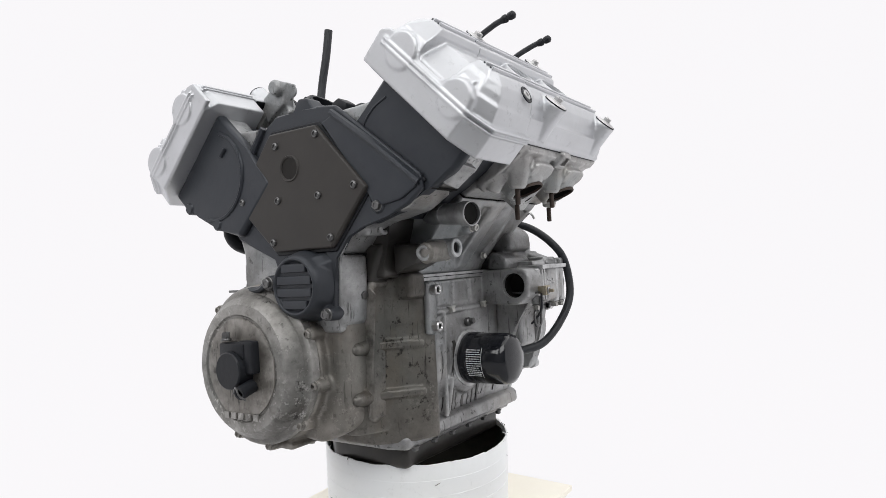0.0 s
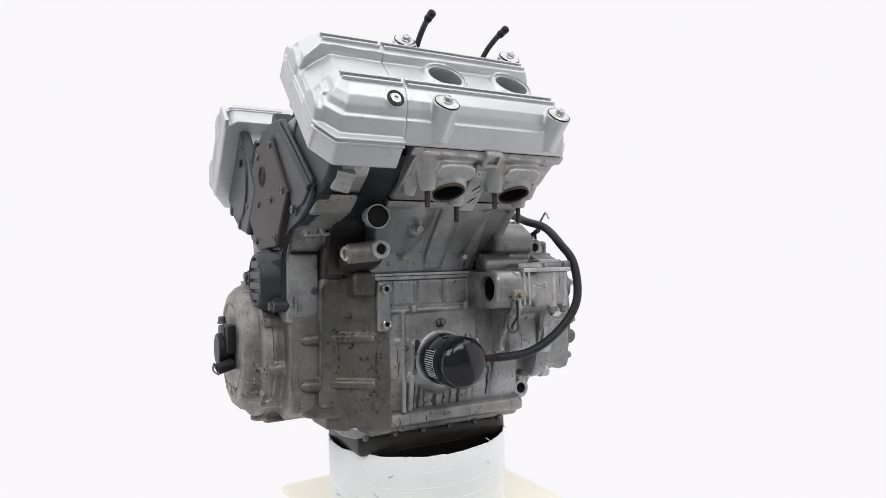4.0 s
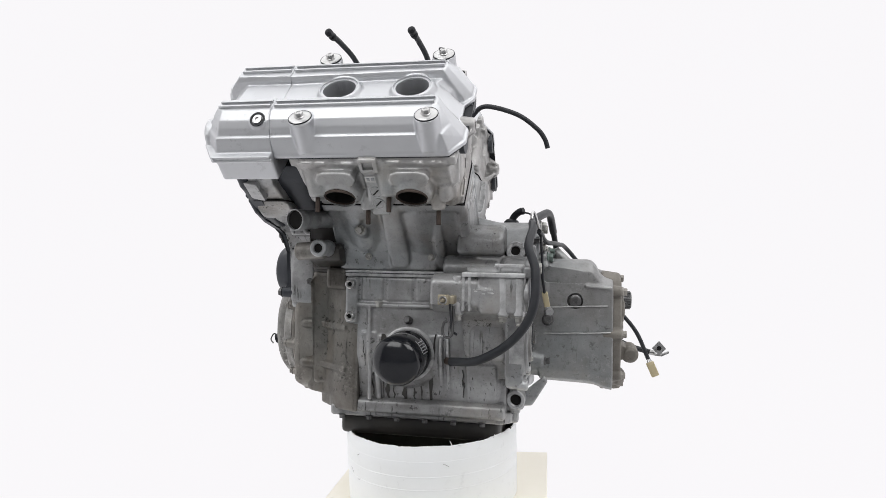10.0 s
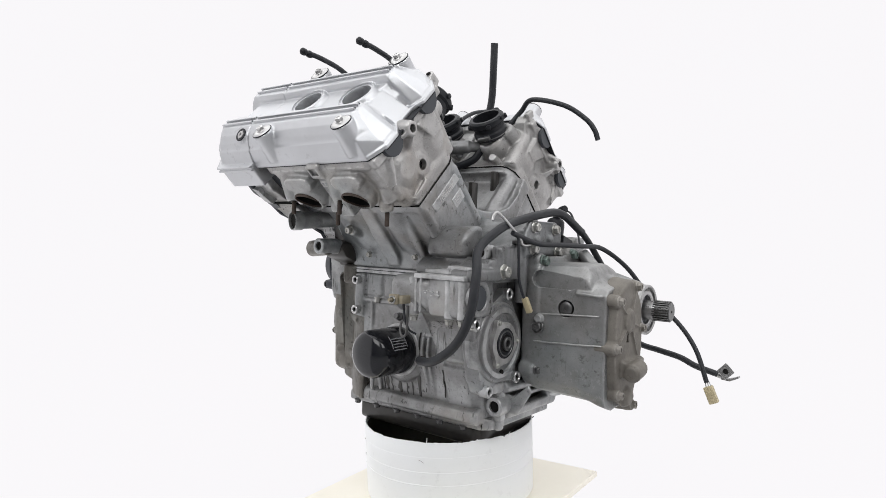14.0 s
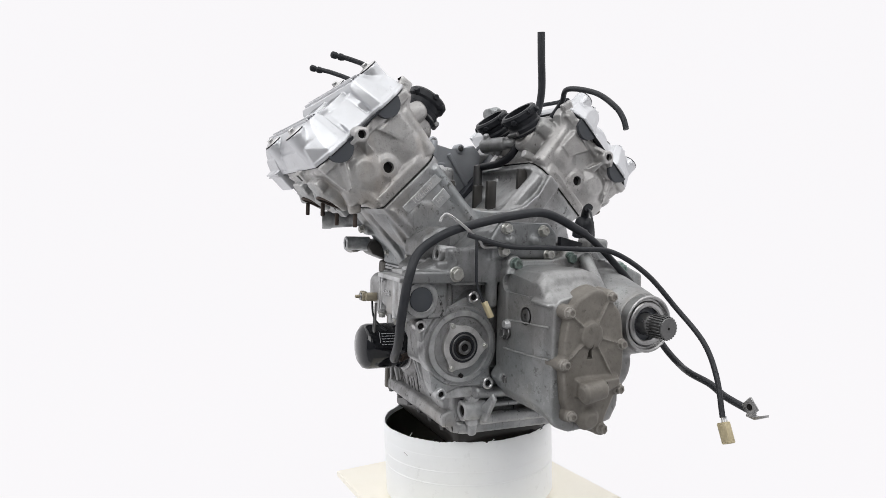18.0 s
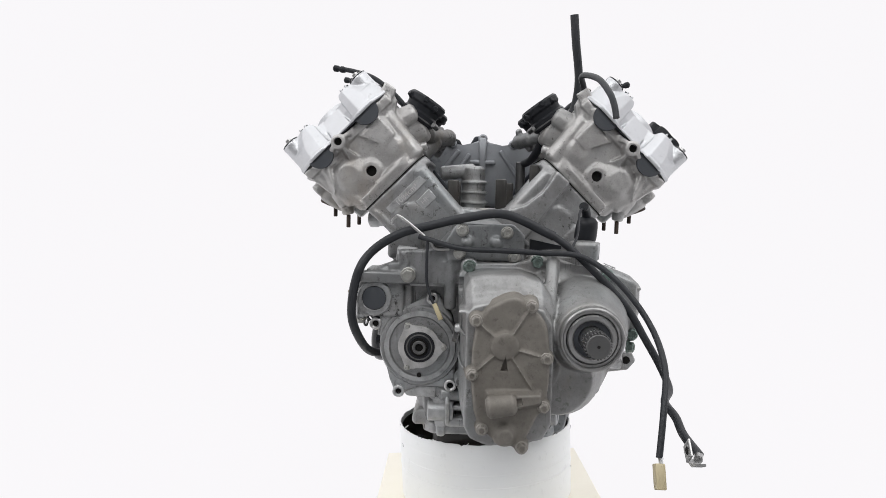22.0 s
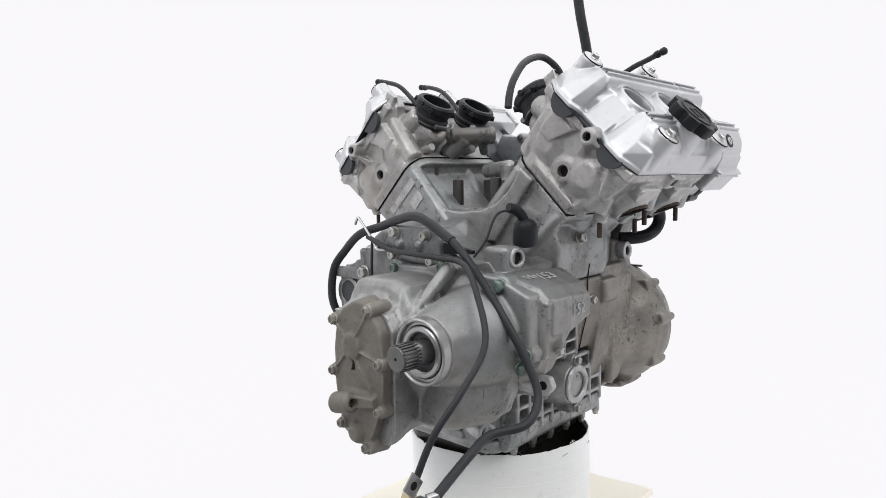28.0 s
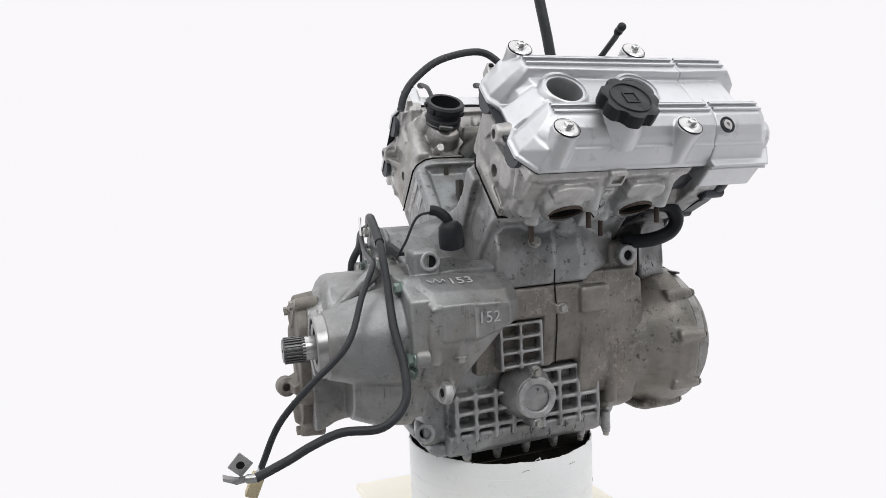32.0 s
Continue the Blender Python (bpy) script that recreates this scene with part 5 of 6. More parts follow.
def build_front():
    # cast carrier behind the belt covers
    s = Shape()
    half = [(-48, 288), (-51, 374), (-72, 402), (-96, 410), (-130, 418), (-160, 428), (-179, 440), (-196, 466), (-188, 482), (-128, 545), (-70, 540)]
    s.prism(half + [(-y, z) for y, z in reversed(half)], -262, -213, AX, 5, 3)
    fc = part("front_carrier", s, ALU_DIRTY, engine, "grey cast carrier of the belt drive")
    part("carrier_neck", Shape().prism([(10, 326), (104, 332), (113, 340), (111, 349), (107, 356), (106, 386), (112, 404), (118, 412), (10, 412)], -266, -226, AX, 4, 3), ALU_DIRTY, fc)
    part("carrier_neck", Shape().hull([(-262, -20, 296), (-262, -50, 298), (-260, -54, 340), (-258, -54, 376), (-262, -20, 378), (-216, -20, 296), (-220, -52, 296), (-222, -58, 340), (-224, -60, 376), (-216, -20, 378)], bevel=3), ALU_DIRTY, fc)
    part("groove", Shape().prism([(-183, 440.6), (-150, 440.6), (-150, 438.8), (-182, 438.8)], -257, -210, AX, 0.3, 1), SHADE_AND_SEAM, fc)
    part("groove", Shape().prism([(-58, 378), (-40, 378), (-40, 376.4), (-57, 376.4)], -257, -212, AX, 0.3, 1), SHADE_AND_SEAM, fc)
    part("tier", Shape().prism([(-196, 468), (-181, 444), (-150, 444), (-150, 474)], -260, -218, AX, 2, 2), ALU_DIRTY, fc)
    part("tier", Shape().prism([(-176, 437), (-150, 421), (-110, 413), (-100, 437)], -261, -211, AX, 2, 2), ALU_DIRTY, fc)
    part("tab", Shape().box(-248, -220, -84, -60, 397, 416, bevel=3), ALU_DIRTY, fc)
    boss(engine, (-219, -86, 407), (0, -1, 0), 9.5, 5, 24, ALU_DIRTY, name="tab_eye")
    bolt(fc, (-228, -52, 329), (0, -1, 0), 5.5, 6, STEEL_DARK)
    part("front_case", Shape().prism([(-56, 176), (-60, 330), (-66, 346), (106, 352), (104, 176)], -222, -186, AX, 8, 3), ALU_GRIME, engine)
    # case top split off and blackened for oil and cavity shade
    part("oily_case_top", Shape().prism([(-62, 340), (-82, 388), (90, 388), (110, 360), (104, 340)], -221, -187, AX, 7, 3), OIL_AND_SHADE, engine, "oily top of the front case, black also for the cavity's shade")
    weld(fc, voxel=1.8, soft=5)
    # dark central belt cover
    s = Shape()
    edge = [(-46, 304), (-49, 374), (-70, 399), (-94, 406), (-128, 414), (-157, 424), (-177, 439), (-176, 455), (-62, 546), (-34, 550), (-8, 546), (34, 550), (54, 538), (124, 454), (131, 426), (112, 403), (46, 379), (24, 304)]
    s.prism(edge, -268, -261, AX, 3, 3)
    s.prism([(-60, 536), (-166, 451), (-172, 442), (-150, 430), (-112, 424), (-108, 446), (-40, 528)], -271, -262, AX, 3, 2)
    bc = part("belt_cover", s, DARK, engine, "dark coated middle belt cover")
    pl = part("pentagon_plate", Shape().prism([(107, 449), (40, 527), (-36, 527), (-109, 448), (-53, 385), (39, 385)], -276, -264, AX, 3, 3), PLATE, engine, "brown-black plastic inspection plate")
    part("groove", Shape().prism([(111, 449), (42, 531), (-38, 531), (-113, 448), (-55, 381), (41, 381)], -270, -266, AX, 1, 1), RUBBER, pl)
    for y, z in ((29, 511), (-38, 516), (29, 446), (-37.5, 446), (-53.5, 397), (-92, 452), (40, 397), (93, 450)):
        part("screw", Shape().lathe([(4.5, 0), (4.3, 2), (2.5, 3), (2, 1.6)], (-276, y, z), (-1, 0, 0), 16), STEEL_DARK, pl)
    part("dimple", Shape().lathe([(16, 0), (15, 1.4), (13, 0.6), (12, -3)], (-276, 7, 482), (-1, 0, 0), 28), PLATE, pl)
    for q in (-1, 1):
        part("bolt_pad", Shape().cyl((-262, q * 118, 427), (-270, q * 118, 427), 10, 9, 20, bevel=2), DARK, bc)
        bolt(bc, (-269, q * 118, 427), (-1, 0, 0), 5.5, 5, STEEL_DARK)
        part("edge_rib", Shape().tube([(-268, q * (150 + 24 * -q), 446), (-269, q * (106 + 14 * -q), 491), (-269, q * 57, 538)], 4.5, 8), DARK, bc)
    # cast lumps above the middle cover
    s = Shape()
    s.hull([(x, w, h) for x in (-178, -158) for w, h in ((-62, 256), (-82, 284), (-119, 274), (-126, 262), (-100, 246))], BANK_B)
    s.cyl((-190, -112, 266), (-150, -112, 266), 11, 9, 18, BANK_B, 3)
    s.hull([(x, w, h) for x in (-170, -150) for w, h in ((-50, 240), (-62, 270), (-104, 262), (-96, 236))], BANK_B)
    weld(part("cast_bracket", s, ALU_DIRTY, engine, "grey cast bracket on the inner side of a head"), voxel=1.6, soft=6)
    s = Shape().hull([(x, y, z) for x in (-262, -240) for y, z in ((16, 546), (2, 566), (-14, 564), (-24, 546))], bevel=3)
    part("cover_peak", s, DARK, bc)
    s = Shape().hull([(x, y, z) for x in (-248, -230) for y, z in ((-34, 544), (-40, 556), (-49, 560), (-62, 552), (-60, 542))], bevel=2)
    part("rubber_grommet", s, RUBBER, engine, "black rubber grommet")
    s = Shape().cyl((-220, -142, 556), (-246, -144, 557), 11, 9, 20, bevel=3)
    part("cover_lug", s, DARK, bc)
    bolt(bc, (-246, -144, 557), (-1, 0, 0), 5, 5, STEEL_DARK)
    # back wall of the belt drive, seen down the vee
    s = Shape()
    s.prism([(-100, 440), (-104, 540), (-92, 556), (-62, 549), (-34, 541), (-16, 545), (-7, 555), (7, 555), (16, 545), (34, 541), (62, 549), (80, 556), (94, 540), (92, 440)], -214, -196, AX, 4, 2)
    bw = part("belt_drive_back", s, COATED, engine, "dark grey coated back of the belt drive")
    for y, z in ((0, 556), (-52, 547), (52, 547)):
        part("lug", Shape().cyl((-212, y, z), (-192, y, z), 8, 8, 18, bevel=2), COATED, bw)
        bolt(bw, (-192, y, z), (1, 0, 0), 4, 4, STEEL_DARK)
    for y0, z0, y1, z1 in ((-90, 470, -40, 536), (-70, 460, -22, 530), (30, 536, 76, 470)):
        part("rib", Shape().cyl((-194, y0, z0), (-194, y1, z1), 4, 4, 10, bevel=1), COATED, bw)
    part("tee_rib", Shape().box(-196, -186, -6, 6, 500, 558, bevel=3).box(-197, -187, -22, 22, 512, 520, bevel=3), COATED, bw)
    # slotted cap
    s = Shape()
    s.lathe([(44, -26), (41, -12), (36, 2), (33, 5.5), (30.5, 6), (29.5, 1)], (-286, -5, 344), (-1, 0, 0), 40)
    s.hull([(-266, -42, 318), (-266, 40, 322), (-266, 40, 366), (-266, -44, 370), (-240, -46, 306), (-240, 48, 312), (-240, 48, 376), (-240, -47, 380)])
    s.hull([(-284, -34, 366), (-284, -26, 374), (-262, -50, 374), (-262, -40, 384), (-262, -20, 384), (-262, -50, 352)])
    s.cyl((-244, -42, 312), (-278, -43, 311), 10, 8, 20, bevel=3)
    s.cyl((-240, 36, 350), (-290, 38, 349), 11, 9, 20, bevel=2)
    cap = part("slotted_cap", s, DARK, engine, "dark grimy round cap with slots")
    weld(cap, voxel=1.5, soft=5)
    part("cap_floor", Shape().cyl((-280, -5, 344), (-287, -5, 344), 30.2, n=32), DARK, cap)
    for z in (-21, -7, 7, 21):
        w = math.sqrt(29.5 ** 2 - z ** 2)
        part("slat", Shape().box(-291, -284, -5 - w + 1, -5 + w - 1, 344 + z - 5, 344 + z + 5, bevel=1.6), DARK, cap)
    bolt(cap, (-277, -43, 311), (-1, 0, 0), 6, 6, STEEL_DARK)
    bolt(cap, (-289, 38, 349), (-1, 0, 0), 6.5, 6, STEEL_DARK)
    part("arm", Shape().tube([(-291, 36, 352), (-286, 58, 342), (-279, 92, 342)], 4, 8), DARK, cap)
    part("sensor_wire_clip", Shape().box(-282, -276, 80, 122, 339, 342, bevel=0.8), STEEL_DARK, engine)
    # alternator housing and cover
    s = Shape()
    s.lathe([(60, 110), (66, 84), (76, 62), (88, 44), (95, 30), (98, 14), (98, 2), (96, 0)], (-272, 75, 250), (1, 0, 0), 64)
    s.prism([(-44, 175), (-50, 300), (-36, 335), (60, 342), (120, 320), (70, 165), (0, 156)], -258, -190, AX, 9, 3)
    s.prism([(20, 160), (8, 172), (20, 330), (100, 336), (132, 300), (136, 214), (124, 176), (96, 158)], -206, -160, AX, 10, 3)
    s.prism([(30, 149), (36, 160), (118, 166), (122, 156), (96, 150)], -274, -222, AX, 4, 2)
    ah = part("alternator_housing", s, ALU_BROWN, engine, "grimy cast alternator housing")
    for a in (10, 44, 156, 192, 224, 262, 296, 328):
        part("lug", Shape().cyl((-240, 75 + 94 * math.cos(radians(a)), 250 + 94 * math.sin(radians(a))), (-272, 75 + 97 * math.cos(radians(a)), 250 + 97 * math.sin(radians(a))), 10, 8, 18, bevel=2), ALU_BROWN, ah)
    for a in (10, 44, 156, 192, 224, 262, 296, 328):
        c, q = math.cos(radians(a)), math.sin(radians(a))
        part("ear", Shape().cyl((-262, 75 + 97 * c, 250 + 97 * q), (-280, 75 + 97 * c, 250 + 97 * q), 7.5, 7, 18, bevel=2), ALU_DIRTY, ah)
        bolt(ah, (-279, 75 + 97 * c, 250 + 97 * q), (-1, 0, 0), 5, 5, ALU_GRIME)
    weld(ah, voxel=1.8, soft=8)
    s = Shape()
    s.lathe([(96, 0), (96, 10), (93, 13), (88, 15), (84, 25), (76, 33), (64, 35), (62, 33), (20, 33), (0, 33)], (-272, 75, 250), (-1, 0, 0), 64)
    ac = part("alternator_cover", s, ALU_WORN, engine, "round alternator cover, corroded and flaking")
    part("cover_face", Shape().lathe([(60, -1), (59, 1.2), (40, 1.6), (0, 1.8)], (-305, 75, 250), (-1, 0, 0), 56), ALU_GRIME, ac, "dark smooth middle of the cover")
    # sensor on the cover
    s = Shape()
    s.cyl((-303, 74, 250), (-326, 74, 250), 23, 22, 32, bevel=1.5)
    s.box(-318, -304, 40, 66, 246, 284, bevel=3).box(-320, -304, 52, 96, 264, 282, bevel=3)
    sn = part("pulse_sensor", s, RUBBER, engine, "black plastic sensor with round cap")
    bolt(sn, (-316, 86, 284), (0, 0, 1), 5, 10, STEEL_DARK)
    part("spigot", Shape().ring((-308, 52, 232), (-330, 50, 226), 8, 4.5, 20), RUBBER, sn)
    part("spring_clip", Shape().tube([(-330, 60, 226), (-334, 50, 234), (-336, 42, 226), (-330, 38, 220)], 1.2, 6), STEEL_DARK, sn)
    for k in range(5):
        part("raised_mark", Shape().box(-308.4, -303, 98 - 13 * k, 107 - 13 * k, 190, 198, bevel=0.8), ALU_WORN, ac)
    # water outlet pipe
    s = Shape()
    s.lathe([(12.4, 0), (12.4, 30), (14, 33), (14, 44), (13.6, 46), (12.4, 46), (12, 38)], (-183, -146, 417), (-0.26, -0.95, -0.06), 32)
    s.tube([(-150, -98, 420), (-165, -118, 420), (-185, -150, 417)], 12.4, 20)
    wp = part("water_pipe", s, ALU, engine, "short bare metal water pipe")
    d = Vector((-0.26, -0.95, -0.06)).normalized()
    c = Vector((-183, -146, 417))
    part("bore", Shape().cyl(c + d * 30, c + d * 42.5, 12.2, n=28), SHADE_AND_SEAM, wp)
    # and its twin on the other side
    s = Shape().tube([(-150, 110, 436), (-176, 146, 440), (-200, 162, 440), (-226, 168, 436), (-239, 168, 420), (-232, 164, 403), (-208, 156, 394), (-186, 132, 392)], 9, 16)
    part("water_hose", s, RUBBER, engine)


build_front()


def build_filter():
    s = Shape()
    s.lathe([(33, 0), (34, 2), (34, 14), (33, 16), (32.5, 18), (33.2, 20), (33.2, 58), (31, 64), (24, 69), (10, 71.5), (0, 72)], (-66, -94, 233), (0, -1, 0), 56)
    of = part("oil_filter", s, FILTER, engine, "gloss black spin-on oil filter with white print")
    part("gasket_seat", Shape().lathe([(38, 0), (38, 8), (35, 10)], (-66, -86, 233), (0, -1, 0), 40), ALU_DIRTY, of)
    rnd = random.Random(2)
    for first, rows, step, h0, h1 in ((146, 13, 5, 14, 36), (-14, 5, -7, 20, 46)):
        for row in range(rows):
            mm = Matrix.Translation((-66, 0, 233)) @ Matrix.Rotation(radians(first + row * step), 4, "Y")
            h = h0
            while h < h1 - 2:
                w = min(rnd.uniform(1.2, 5), h1 - h)
                part("print_bar", Shape().box(33.1, 33.5, -94 - h - w, -94 - h, -0.55, 0.55, mm, 0), PRINT, of)
                h += w + 0.9
        for h in (h0 - 1.6, h1 + 1.2):
            arc = [(-66 + 33.3 * math.cos(radians(first - 4 + k * (rows * step + 4) / 12)), -94 - h, 233 - 33.3 * math.sin(radians(first - 4 + k * (rows * step + 4) / 12))) for k in range(13)]
            part("print_line", Shape().tube(arc, 0.35, 5, steps=1), PRINT, of)
    # small switch and clip beside it
    s = Shape().box(-7, 7, -184, -177, 310, 323, bevel=1.5).box(6, 14, -181, -160, 311, 322, bevel=2).cyl((0, -180, 316), (0, -192, 316), 2.6, 2.2, 12)
    cl = part("cable_clip", s, BRASS, engine, "pale yellowish plated switch clip on a bracket")
    part("bracket", Shape().box(-3, 6, -168, -100, 312, 315, bevel=0.6), STEEL_DARK, cl)
    part("recess", Shape().ring((0, -186, 316), (0, -183.6, 316), 5.4, 3, 16), STEEL_DULL, cl)
    part("hook", Shape().tube([(10, -166, 308), (10, -166, 280), (8, -166, 270), (0, -164, 268), (-4, -163, 276), (-2, -163, 286), (2, -163, 288)], 1.7, 8), STEEL_DARK, cl, "dark bent wire hook")
    part("wire", Shape().tube([(6, -170, 312), (8, -168, 290), (7, -158, 276), (12, -150, 270)], 1.6, 6), HOSE, cl)
    part("pressure_switch", Shape().lathe([(6, 0), (6, 5), (4, 7), (4, 12), (0, 12)], (-66, -92, 280), (0, -1, 0.2), 18), STEEL_DARK, engine)


build_filter()


def build_intake():
    for m, q, xs in ((BANK_A, -1, (-120, -28)), (BANK_B, 1, (-134, -46))):
        for x in xs:
            p0, p1 = Vector((x, q * 128, 524)), Vector((x, -98 if q < 0 else 94, 571))
            d = (p1 - p0).normalized()
            ru = part("intake_runner", Shape().cyl(p0, p1, 22, 21, 30, bevel=2), ALU_HEAD, engine)
            part("spigot", Shape().cyl((x + 8, q * 112, 522), (x + 10, q * 84, 530), 7, 6, 16), ALU_HEAD, ru)
            b = Shape().lathe([(24, 0), (27, 3), (27.5, 12), (25, 15), (26, 22), (29, 25), (29.5, 33), (27, 36), (22, 36), (21, 8), (0, 8)], p1 - d * 6, d, 36)
            bt = part("intake_boot", b, RUBBER, engine, "black rubber intake boot")
            part("hose_clamp", Shape().ring(p1 - d * 2, p1 + d * 6, 27.2, 25.5, 36), STEEL_DARK, bt)
            part("clamp_screw", Shape().cyl(p1 + Vector((14, 0, 0)) + d * 2 + Vector((0, -q * 22, -14)), p1 + Vector((-6, 0, 0)) + d * 2 + Vector((0, -q * 26, -17)), 4, n=12), STEEL_DARK, bt)
            for a in (0.6, 2.2, 3.9, 5.3):
                e = Vector((math.cos(a), 0, 0)) + Vector((0, d.z, -d.y)) * math.sin(a)
                part("ear", Shape().cyl(p1 + d * 20 + e * 24, p1 + d * 22 + e * 33, 5, 4, 12), RUBBER, bt)
            part("tab", Shape().cyl(p1 + d * 26 + Vector((22, 0, 0)), p1 + d * 26 + Vector((32, 0, 0)), 4, n=10), RUBBER, bt)
    # thermostat and pipes down in the vee
    s = Shape()
    s.cyl((-120, -57, 549), (-56, -84, 547), 12.5, 12, 24, bevel=2).ring((-116, -59, 549), (-124, -56, 549), 14, 10, 24, bevel=1)
    s.cyl((-80, -74, 546), (-62, -98, 516), 15, 15, 22, bevel=4).cyl((-62, -82, 540), (-48, -88, 558), 8, 6, 16, bevel=2)
    s.cyl((-108, -64, 542), (-128, -76, 522), 8, 6.5, 16, bevel=2).cyl((-92, -70, 552), (-92, -66, 564), 6, 5, 14, bevel=1.5)
    weld(part("thermostat_housing", s, ALU_OILY, engine, "dark oily cast housing with pipe stubs"), voxel=1.4, soft=4)
    s = Shape()
    s.cyl((-116, 54, 545), (-72, 74, 548), 12, 11, 20, bevel=3).cyl((-108, 57, 548), (-102, 53, 564), 6, 5, 14, bevel=2)
    s.cyl((-94, 66, 546), (-91, 73, 530), 8, 6, 16, bevel=2).cyl((-76, 72, 548), (-60, 92, 548), 9, 9, 18, bevel=2)
    weld(part("idle_valve", s, ALU_OILY, engine, "small grey cast valve body in the vee"), voxel=1.3, soft=4)
    part("water_hose", Shape().tube([(-52, 94, 562), (-58, 88, 548), (-68, 80, 528), (-92, 74, 517), (-122, 70, 514), (-146, 66, 512)], 6.2, 14), RUBBER, engine, "black rubber hose bent into the vee")
    part("hose_post", Shape().cyl((-143, 62, 440), (-143, 62, 516), 8, 7.5, 18, bevel=2), STEEL_DARK, engine)
    s = Shape()
    s.cyl((-120, -14, 430), (-120, -14, 506), 20, 18, 28, bevel=4)
    s.cyl((-120, -12, 500), (-120, -68, 494), 11, 11, 20, bevel=3)
    for z in (446, 462, 478):
        s.ring((-120, -14, z), (-120, -14, z + 4), 23, 17, 28)
    weld(part("water_outlet", s, ALU_DIRTY, engine), voxel=1.4, soft=4)
    # ribs blackened for the dirt and the shade deep in the vee
    for x, y, h in ((-30, -44, 481), (-98, -42, 480), (-30, 26, 484), (-22, 74, 505), (-100, 40, 480), (-24, -88, 506), (-140, -90, 508)):
        part("stiffening_rib", Shape().box(x - 4, x + 4, y - 8, y + 8, 430, h, bevel=2), OIL_AND_SHADE, engine)
    # vertical breather tube and hoses
    part("breather_tube", Shape().tube([(-86, 128, 575), (-84, 138, 605), (-78, 140, 640), (-72, 133, 690), (-68.6, 128.4, 730)], 6.3, 14), HOSE, engine, "upright black rubber breather tube")
    part("breather_hose", Shape().tube([(-34, 132, 590), (-16, 138, 612), (8, 131, 627), (60, 143, 615), (94, 152, 592), (108, 156, 574), (113.5, 158, 558)], 4.1, 12), HOSE, engine, "curved black rubber hose")
    part("vacuum_hose", Shape().tube([(-112, -104, 560), (-118, -122, 592), (-126, -160, 624), (-134, -196, 637), (-139, -224, 641)], 3.5, 10), HOSE, engine, "thin black vacuum hose")
    part("vacuum_hose", Shape().tube([(-22, -104, 560), (-26, -122, 592), (-30, -160, 624), (-34, -194, 636), (-36, -220, 640)], 3.5, 10), HOSE, engine, "thin black vacuum hose")
    part("vacuum_hose", Shape().tube([(-138, 112, 570), (-139, 134, 604), (-138, 169, 624), (-131, 198, 632), (-123, 222, 638)], 3.5, 10), HOSE, engine, "thin black vacuum hose")
    for p, d in (((-139, -224, 641), (-0.1, -0.97, 0.15)), ((-36, -220, 640), (-0.05, -0.97, 0.15)), ((-123, 222, 638), (0.25, 0.93, 0.22))):
        p, d = Vector(p), Vector(d).normalized()
        part("hose_tip", Shape().lathe([(3.7, -14), (4.8, -10), (4.8, -7), (3.4, -5), (4.8, -2), (4.8, 3), (2.6, 5), (0, 5.5)], p, d, 14), RUBBER, engine)
    # oil filler cap on the second bank
    s = Shape()
    s.lathe([(30, 300), (27, 322), (24, 328), (23, 336)], (-78, 48, 0), (0, 0, 1), 32, BANK_B)
    part("filler_neck", s, SILVER, engine)
    s = Shape()
    def lobe(k):
        return 32 - 6 * max(0, math.cos(7 * k / 84 * math.tau)) ** 1.5
    pts = [(-78 + lobe(k) * math.cos(k / 84 * math.tau), 48 + lobe(k) * math.sin(k / 84 * math.tau)) for k in range(84)]
    s.prism(pts, 332, 346, BANK_B, 2.5, 3)
    fc = part("oil_filler_cap", s, RUBBER, engine, "black plastic oil filler cap with grip lobes")
    part("rim", Shape().ring((-78, 48, 345), (-78, 48, 347.4), 23, 21, 36, BANK_B), RUBBER, fc)
    part("emblem", Shape().ring((-78, 48, 345), (-78, 48, 347), 11, 9, 4, BANK_B, 0.2), RUBBER, fc)


build_intake()


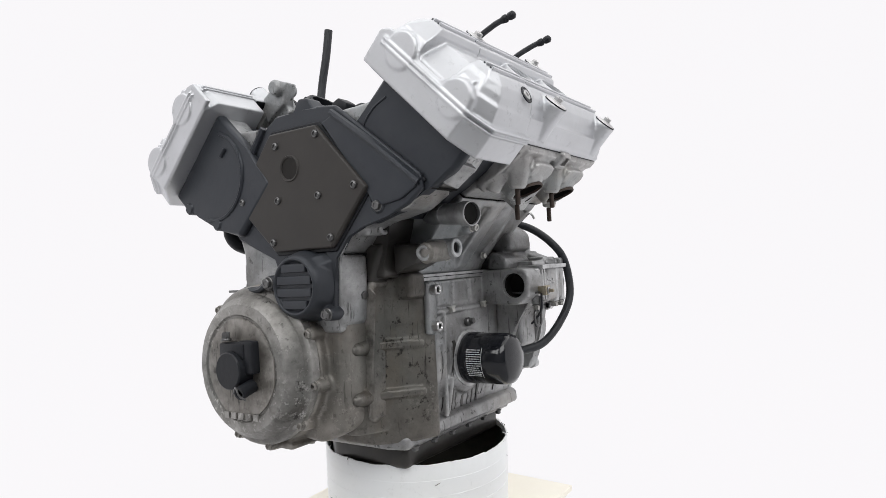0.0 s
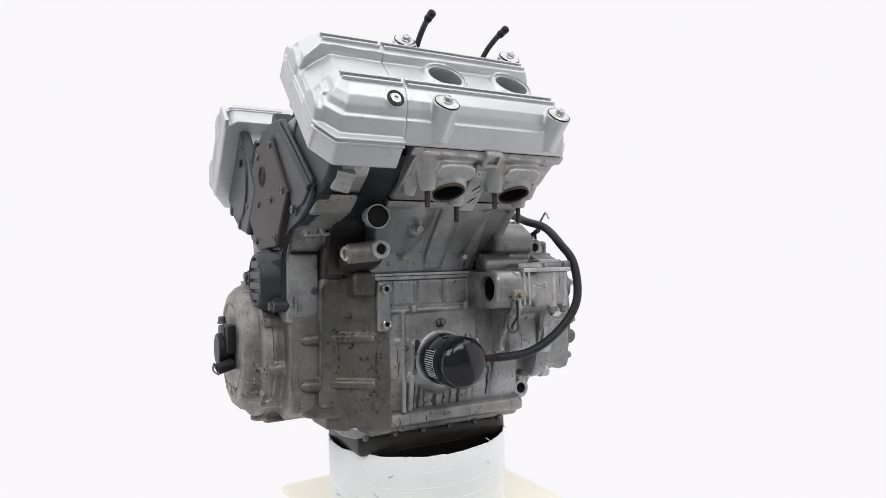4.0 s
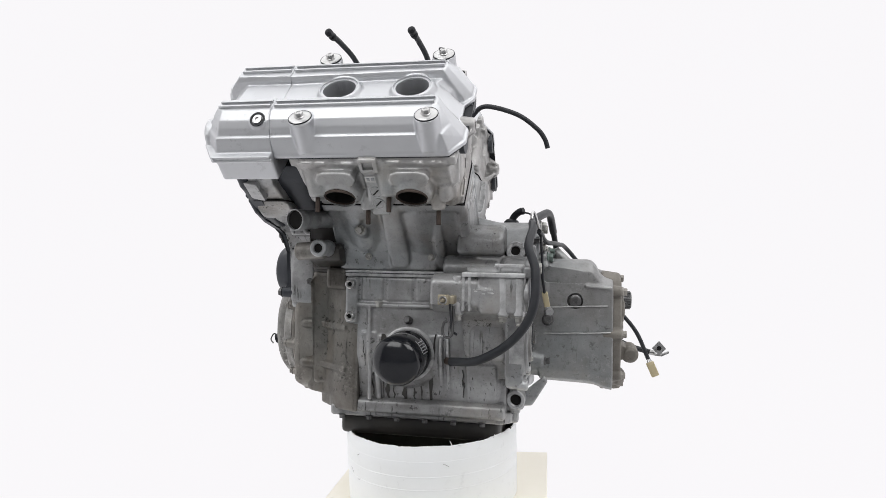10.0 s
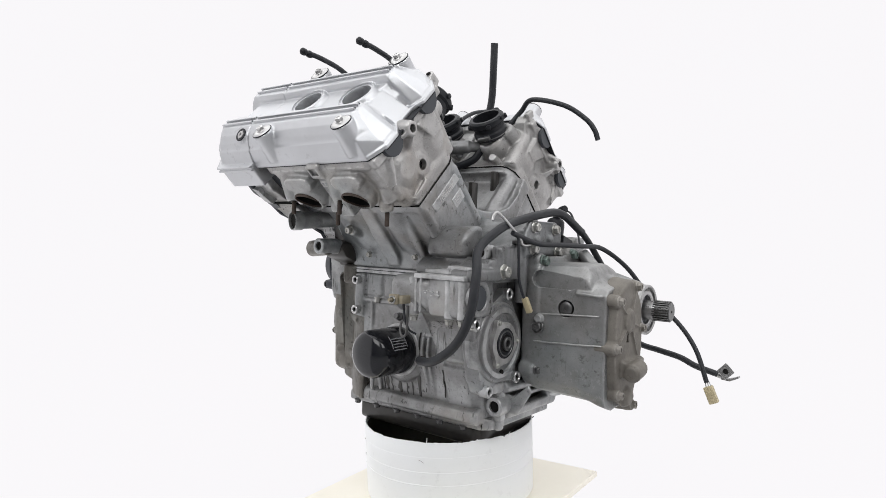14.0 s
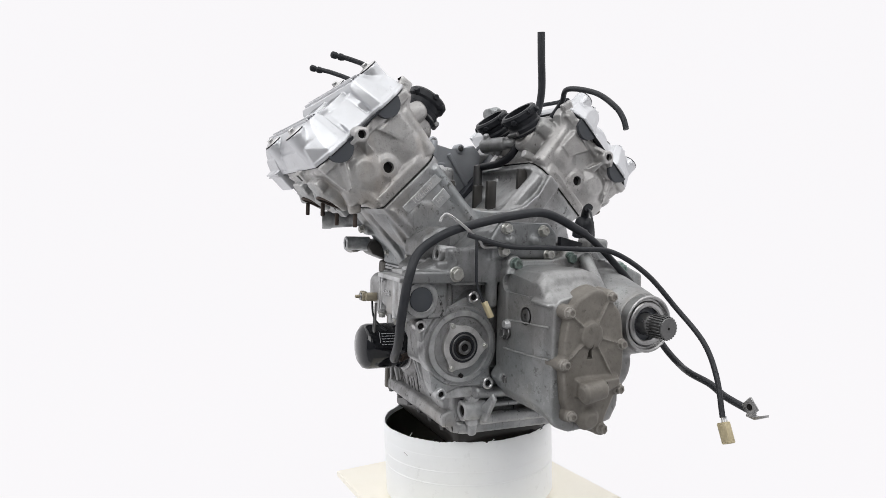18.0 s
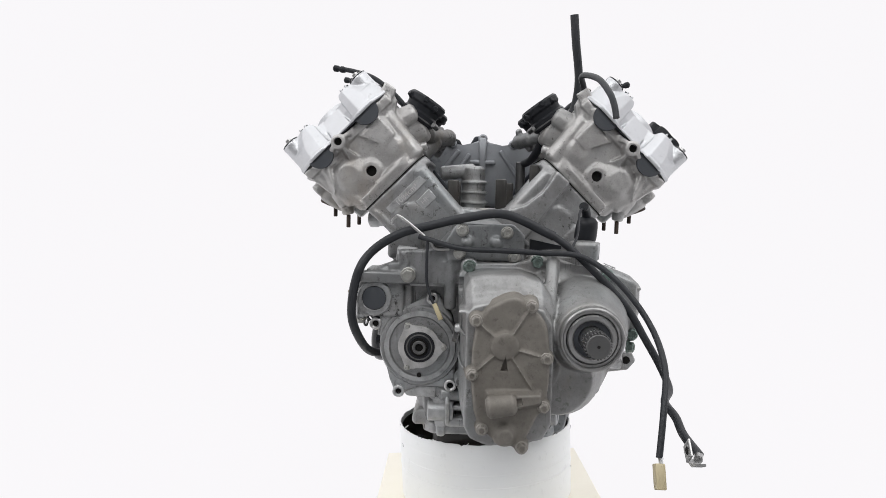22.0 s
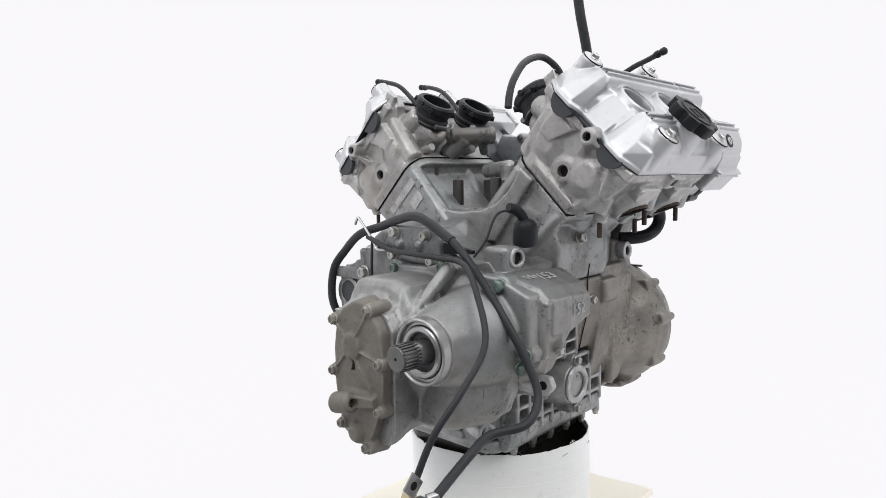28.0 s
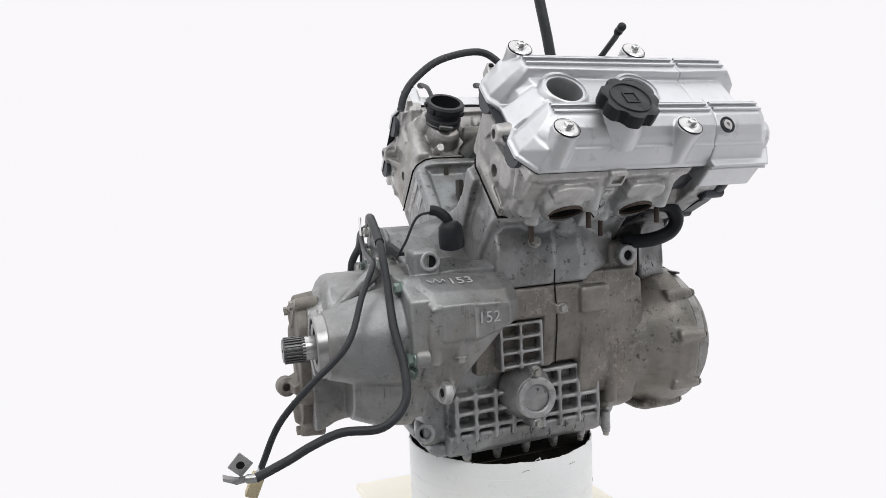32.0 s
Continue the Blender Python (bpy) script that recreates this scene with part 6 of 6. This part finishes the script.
def build_cables():
    # heavy starter cable with eyelet
    pts = [(1, -128, 231), (41, -149, 238), (83, -160, 265), (109, -167, 304), (112, -160, 354), (102, -143, 384), (105, -107, 408), (103, -66, 420), (113, -18, 432), (122, 28, 436), (127, 86, 411), (133, 133, 372), (139, 174, 329), (137, 201, 287), (143, 218, 257), (169, 222, 237), (207, 206, 233), (238, 209, 226), (262, 210, 216), (294, 216, 207)]
    sc = new("starter_cable")
    tagged(sc, "thick black starter cable draped round the engine", "cable")
    part("sheath", Shape().tube(pts, 4.6, 14), HOSE, sc)
    part("cable_sleeve", Shape().tube(pts[:11], 5.8, 14), HOSE, sc, "thicker rubber sleeve over the cable")
    s = Shape()
    s.tube([(292, 216, 207), (302, 212, 206)], 4.4, 12)
    s.prism([(300, 203), (312, 202), (324, 208), (324, 211), (311, 205), (300, 206)], 202, 212, AY, 0.4, 1)
    s.prism([(307, 204), (319, 216), (307, 229), (295, 216)], 199, 201.4, AY, 0.5, 1)
    el = part("eyelet", s, STEEL_DULL, sc, "bent steel cable lug with a hole")
    part("hole", Shape().cyl((307, 198.6, 216.4), (307, 201.8, 216.4), 4.4, n=18), SHADE_AND_SEAM, el)
    part("crimp", Shape().cyl((-8, -110, 229), (8, -126, 230), 5, n=12), RUST, sc)
    # neutral switch loom
    pts = [(112, -82, 406), (120, -31, 393), (130, 21, 392), (137, 72, 391), (145, 119, 388), (168, 158, 361), (193, 189, 318), (236, 195, 281), (267, 187, 245), (287, 179, 200)]
    wl = new("wiring_loom")
    tagged(wl, "thin black wiring loom hanging from the engine", "cable")
    part("sheath", Shape().tube(pts, 3.5, 12), HOSE, wl)
    cn = part("connector", Shape().box(-6.5, 6.5, -5, 5, -25, 0, pose(289, 178, 195, 0, -24, 0), 1.5, 2), CREAM, wl, "yellowed plastic connector")
    for k in (-4, 0, 4):
        part("wire", Shape().tube([(287 + k * 0.5, 180 + k * 0.4, 202), (290 + k, 180, 194)], 0.9, 6), PRINT, cn)
    s = Shape().tube([(114, -71, 404), (116, -71, 372), (117, -70, 346), (119, -64, 328), (120, -60, 320)], 1.9, 8)
    sw = new("sensor_wire")
    tagged(sw, "thin black wire with a small yellowed connector", "wire")
    part("sheath", s, HOSE, sw)
    part("connector", Shape().box(-4, 4, -3, 3, -22, 0, pose(120, -60, 322, 24, -10, 0), 1, 2), CREAM, sw, "small yellowed plug")
    part("wire_hook", Shape().tube([(104, -118, 421), (104, -114, 428), (107, -105, 429), (114, -70, 402), (115, -61, 391), (115, -43, 391)], 1.9, 8), STEEL, engine, "bent bare metal wire guide")
    # coolant sensor with rubber boot
    s = Shape()
    s.lathe([(11, 0), (14.5, 2), (15, 8), (14.4, 20), (13.4, 27), (10, 31), (5, 33), (0, 33.4)], (53, 136, 402), (0.1, 0.1, 1), 28)
    s.tube([(54, 137, 426), (59, 136, 438), (68, 132, 446), (76, 129, 448)], 6, 12)
    bt = part("sensor_boot", s, RUBBER, engine, "black rubber boot over a sensor")
    part("wire", Shape().tube([(72, 130, 446), (90, 122, 440), (104, 118, 412), (114, 108, 392)], 1.6, 6), HOSE, bt)
    part("clip_plate", Shape().box(100, 112, -64, -34, 391, 397, bevel=1.5), STEEL_DARK, engine)
    return sc, wl, sw


starter_cable, wiring_loom, sensor_wire = build_cables()


def motions():
    times = [i * 0.5 for i in range(65)]
    for thing, seat in ((engine, SEAT), (starter_cable, SEAT), (wiring_loom, SEAT), (sensor_wire, SEAT), (bucket, IDENT), (turntable, IDENT)):
        walk(thing, [(t, pose(0, 0, 0, 0, 0, turn(t)) @ seat) for t in times])


motions()
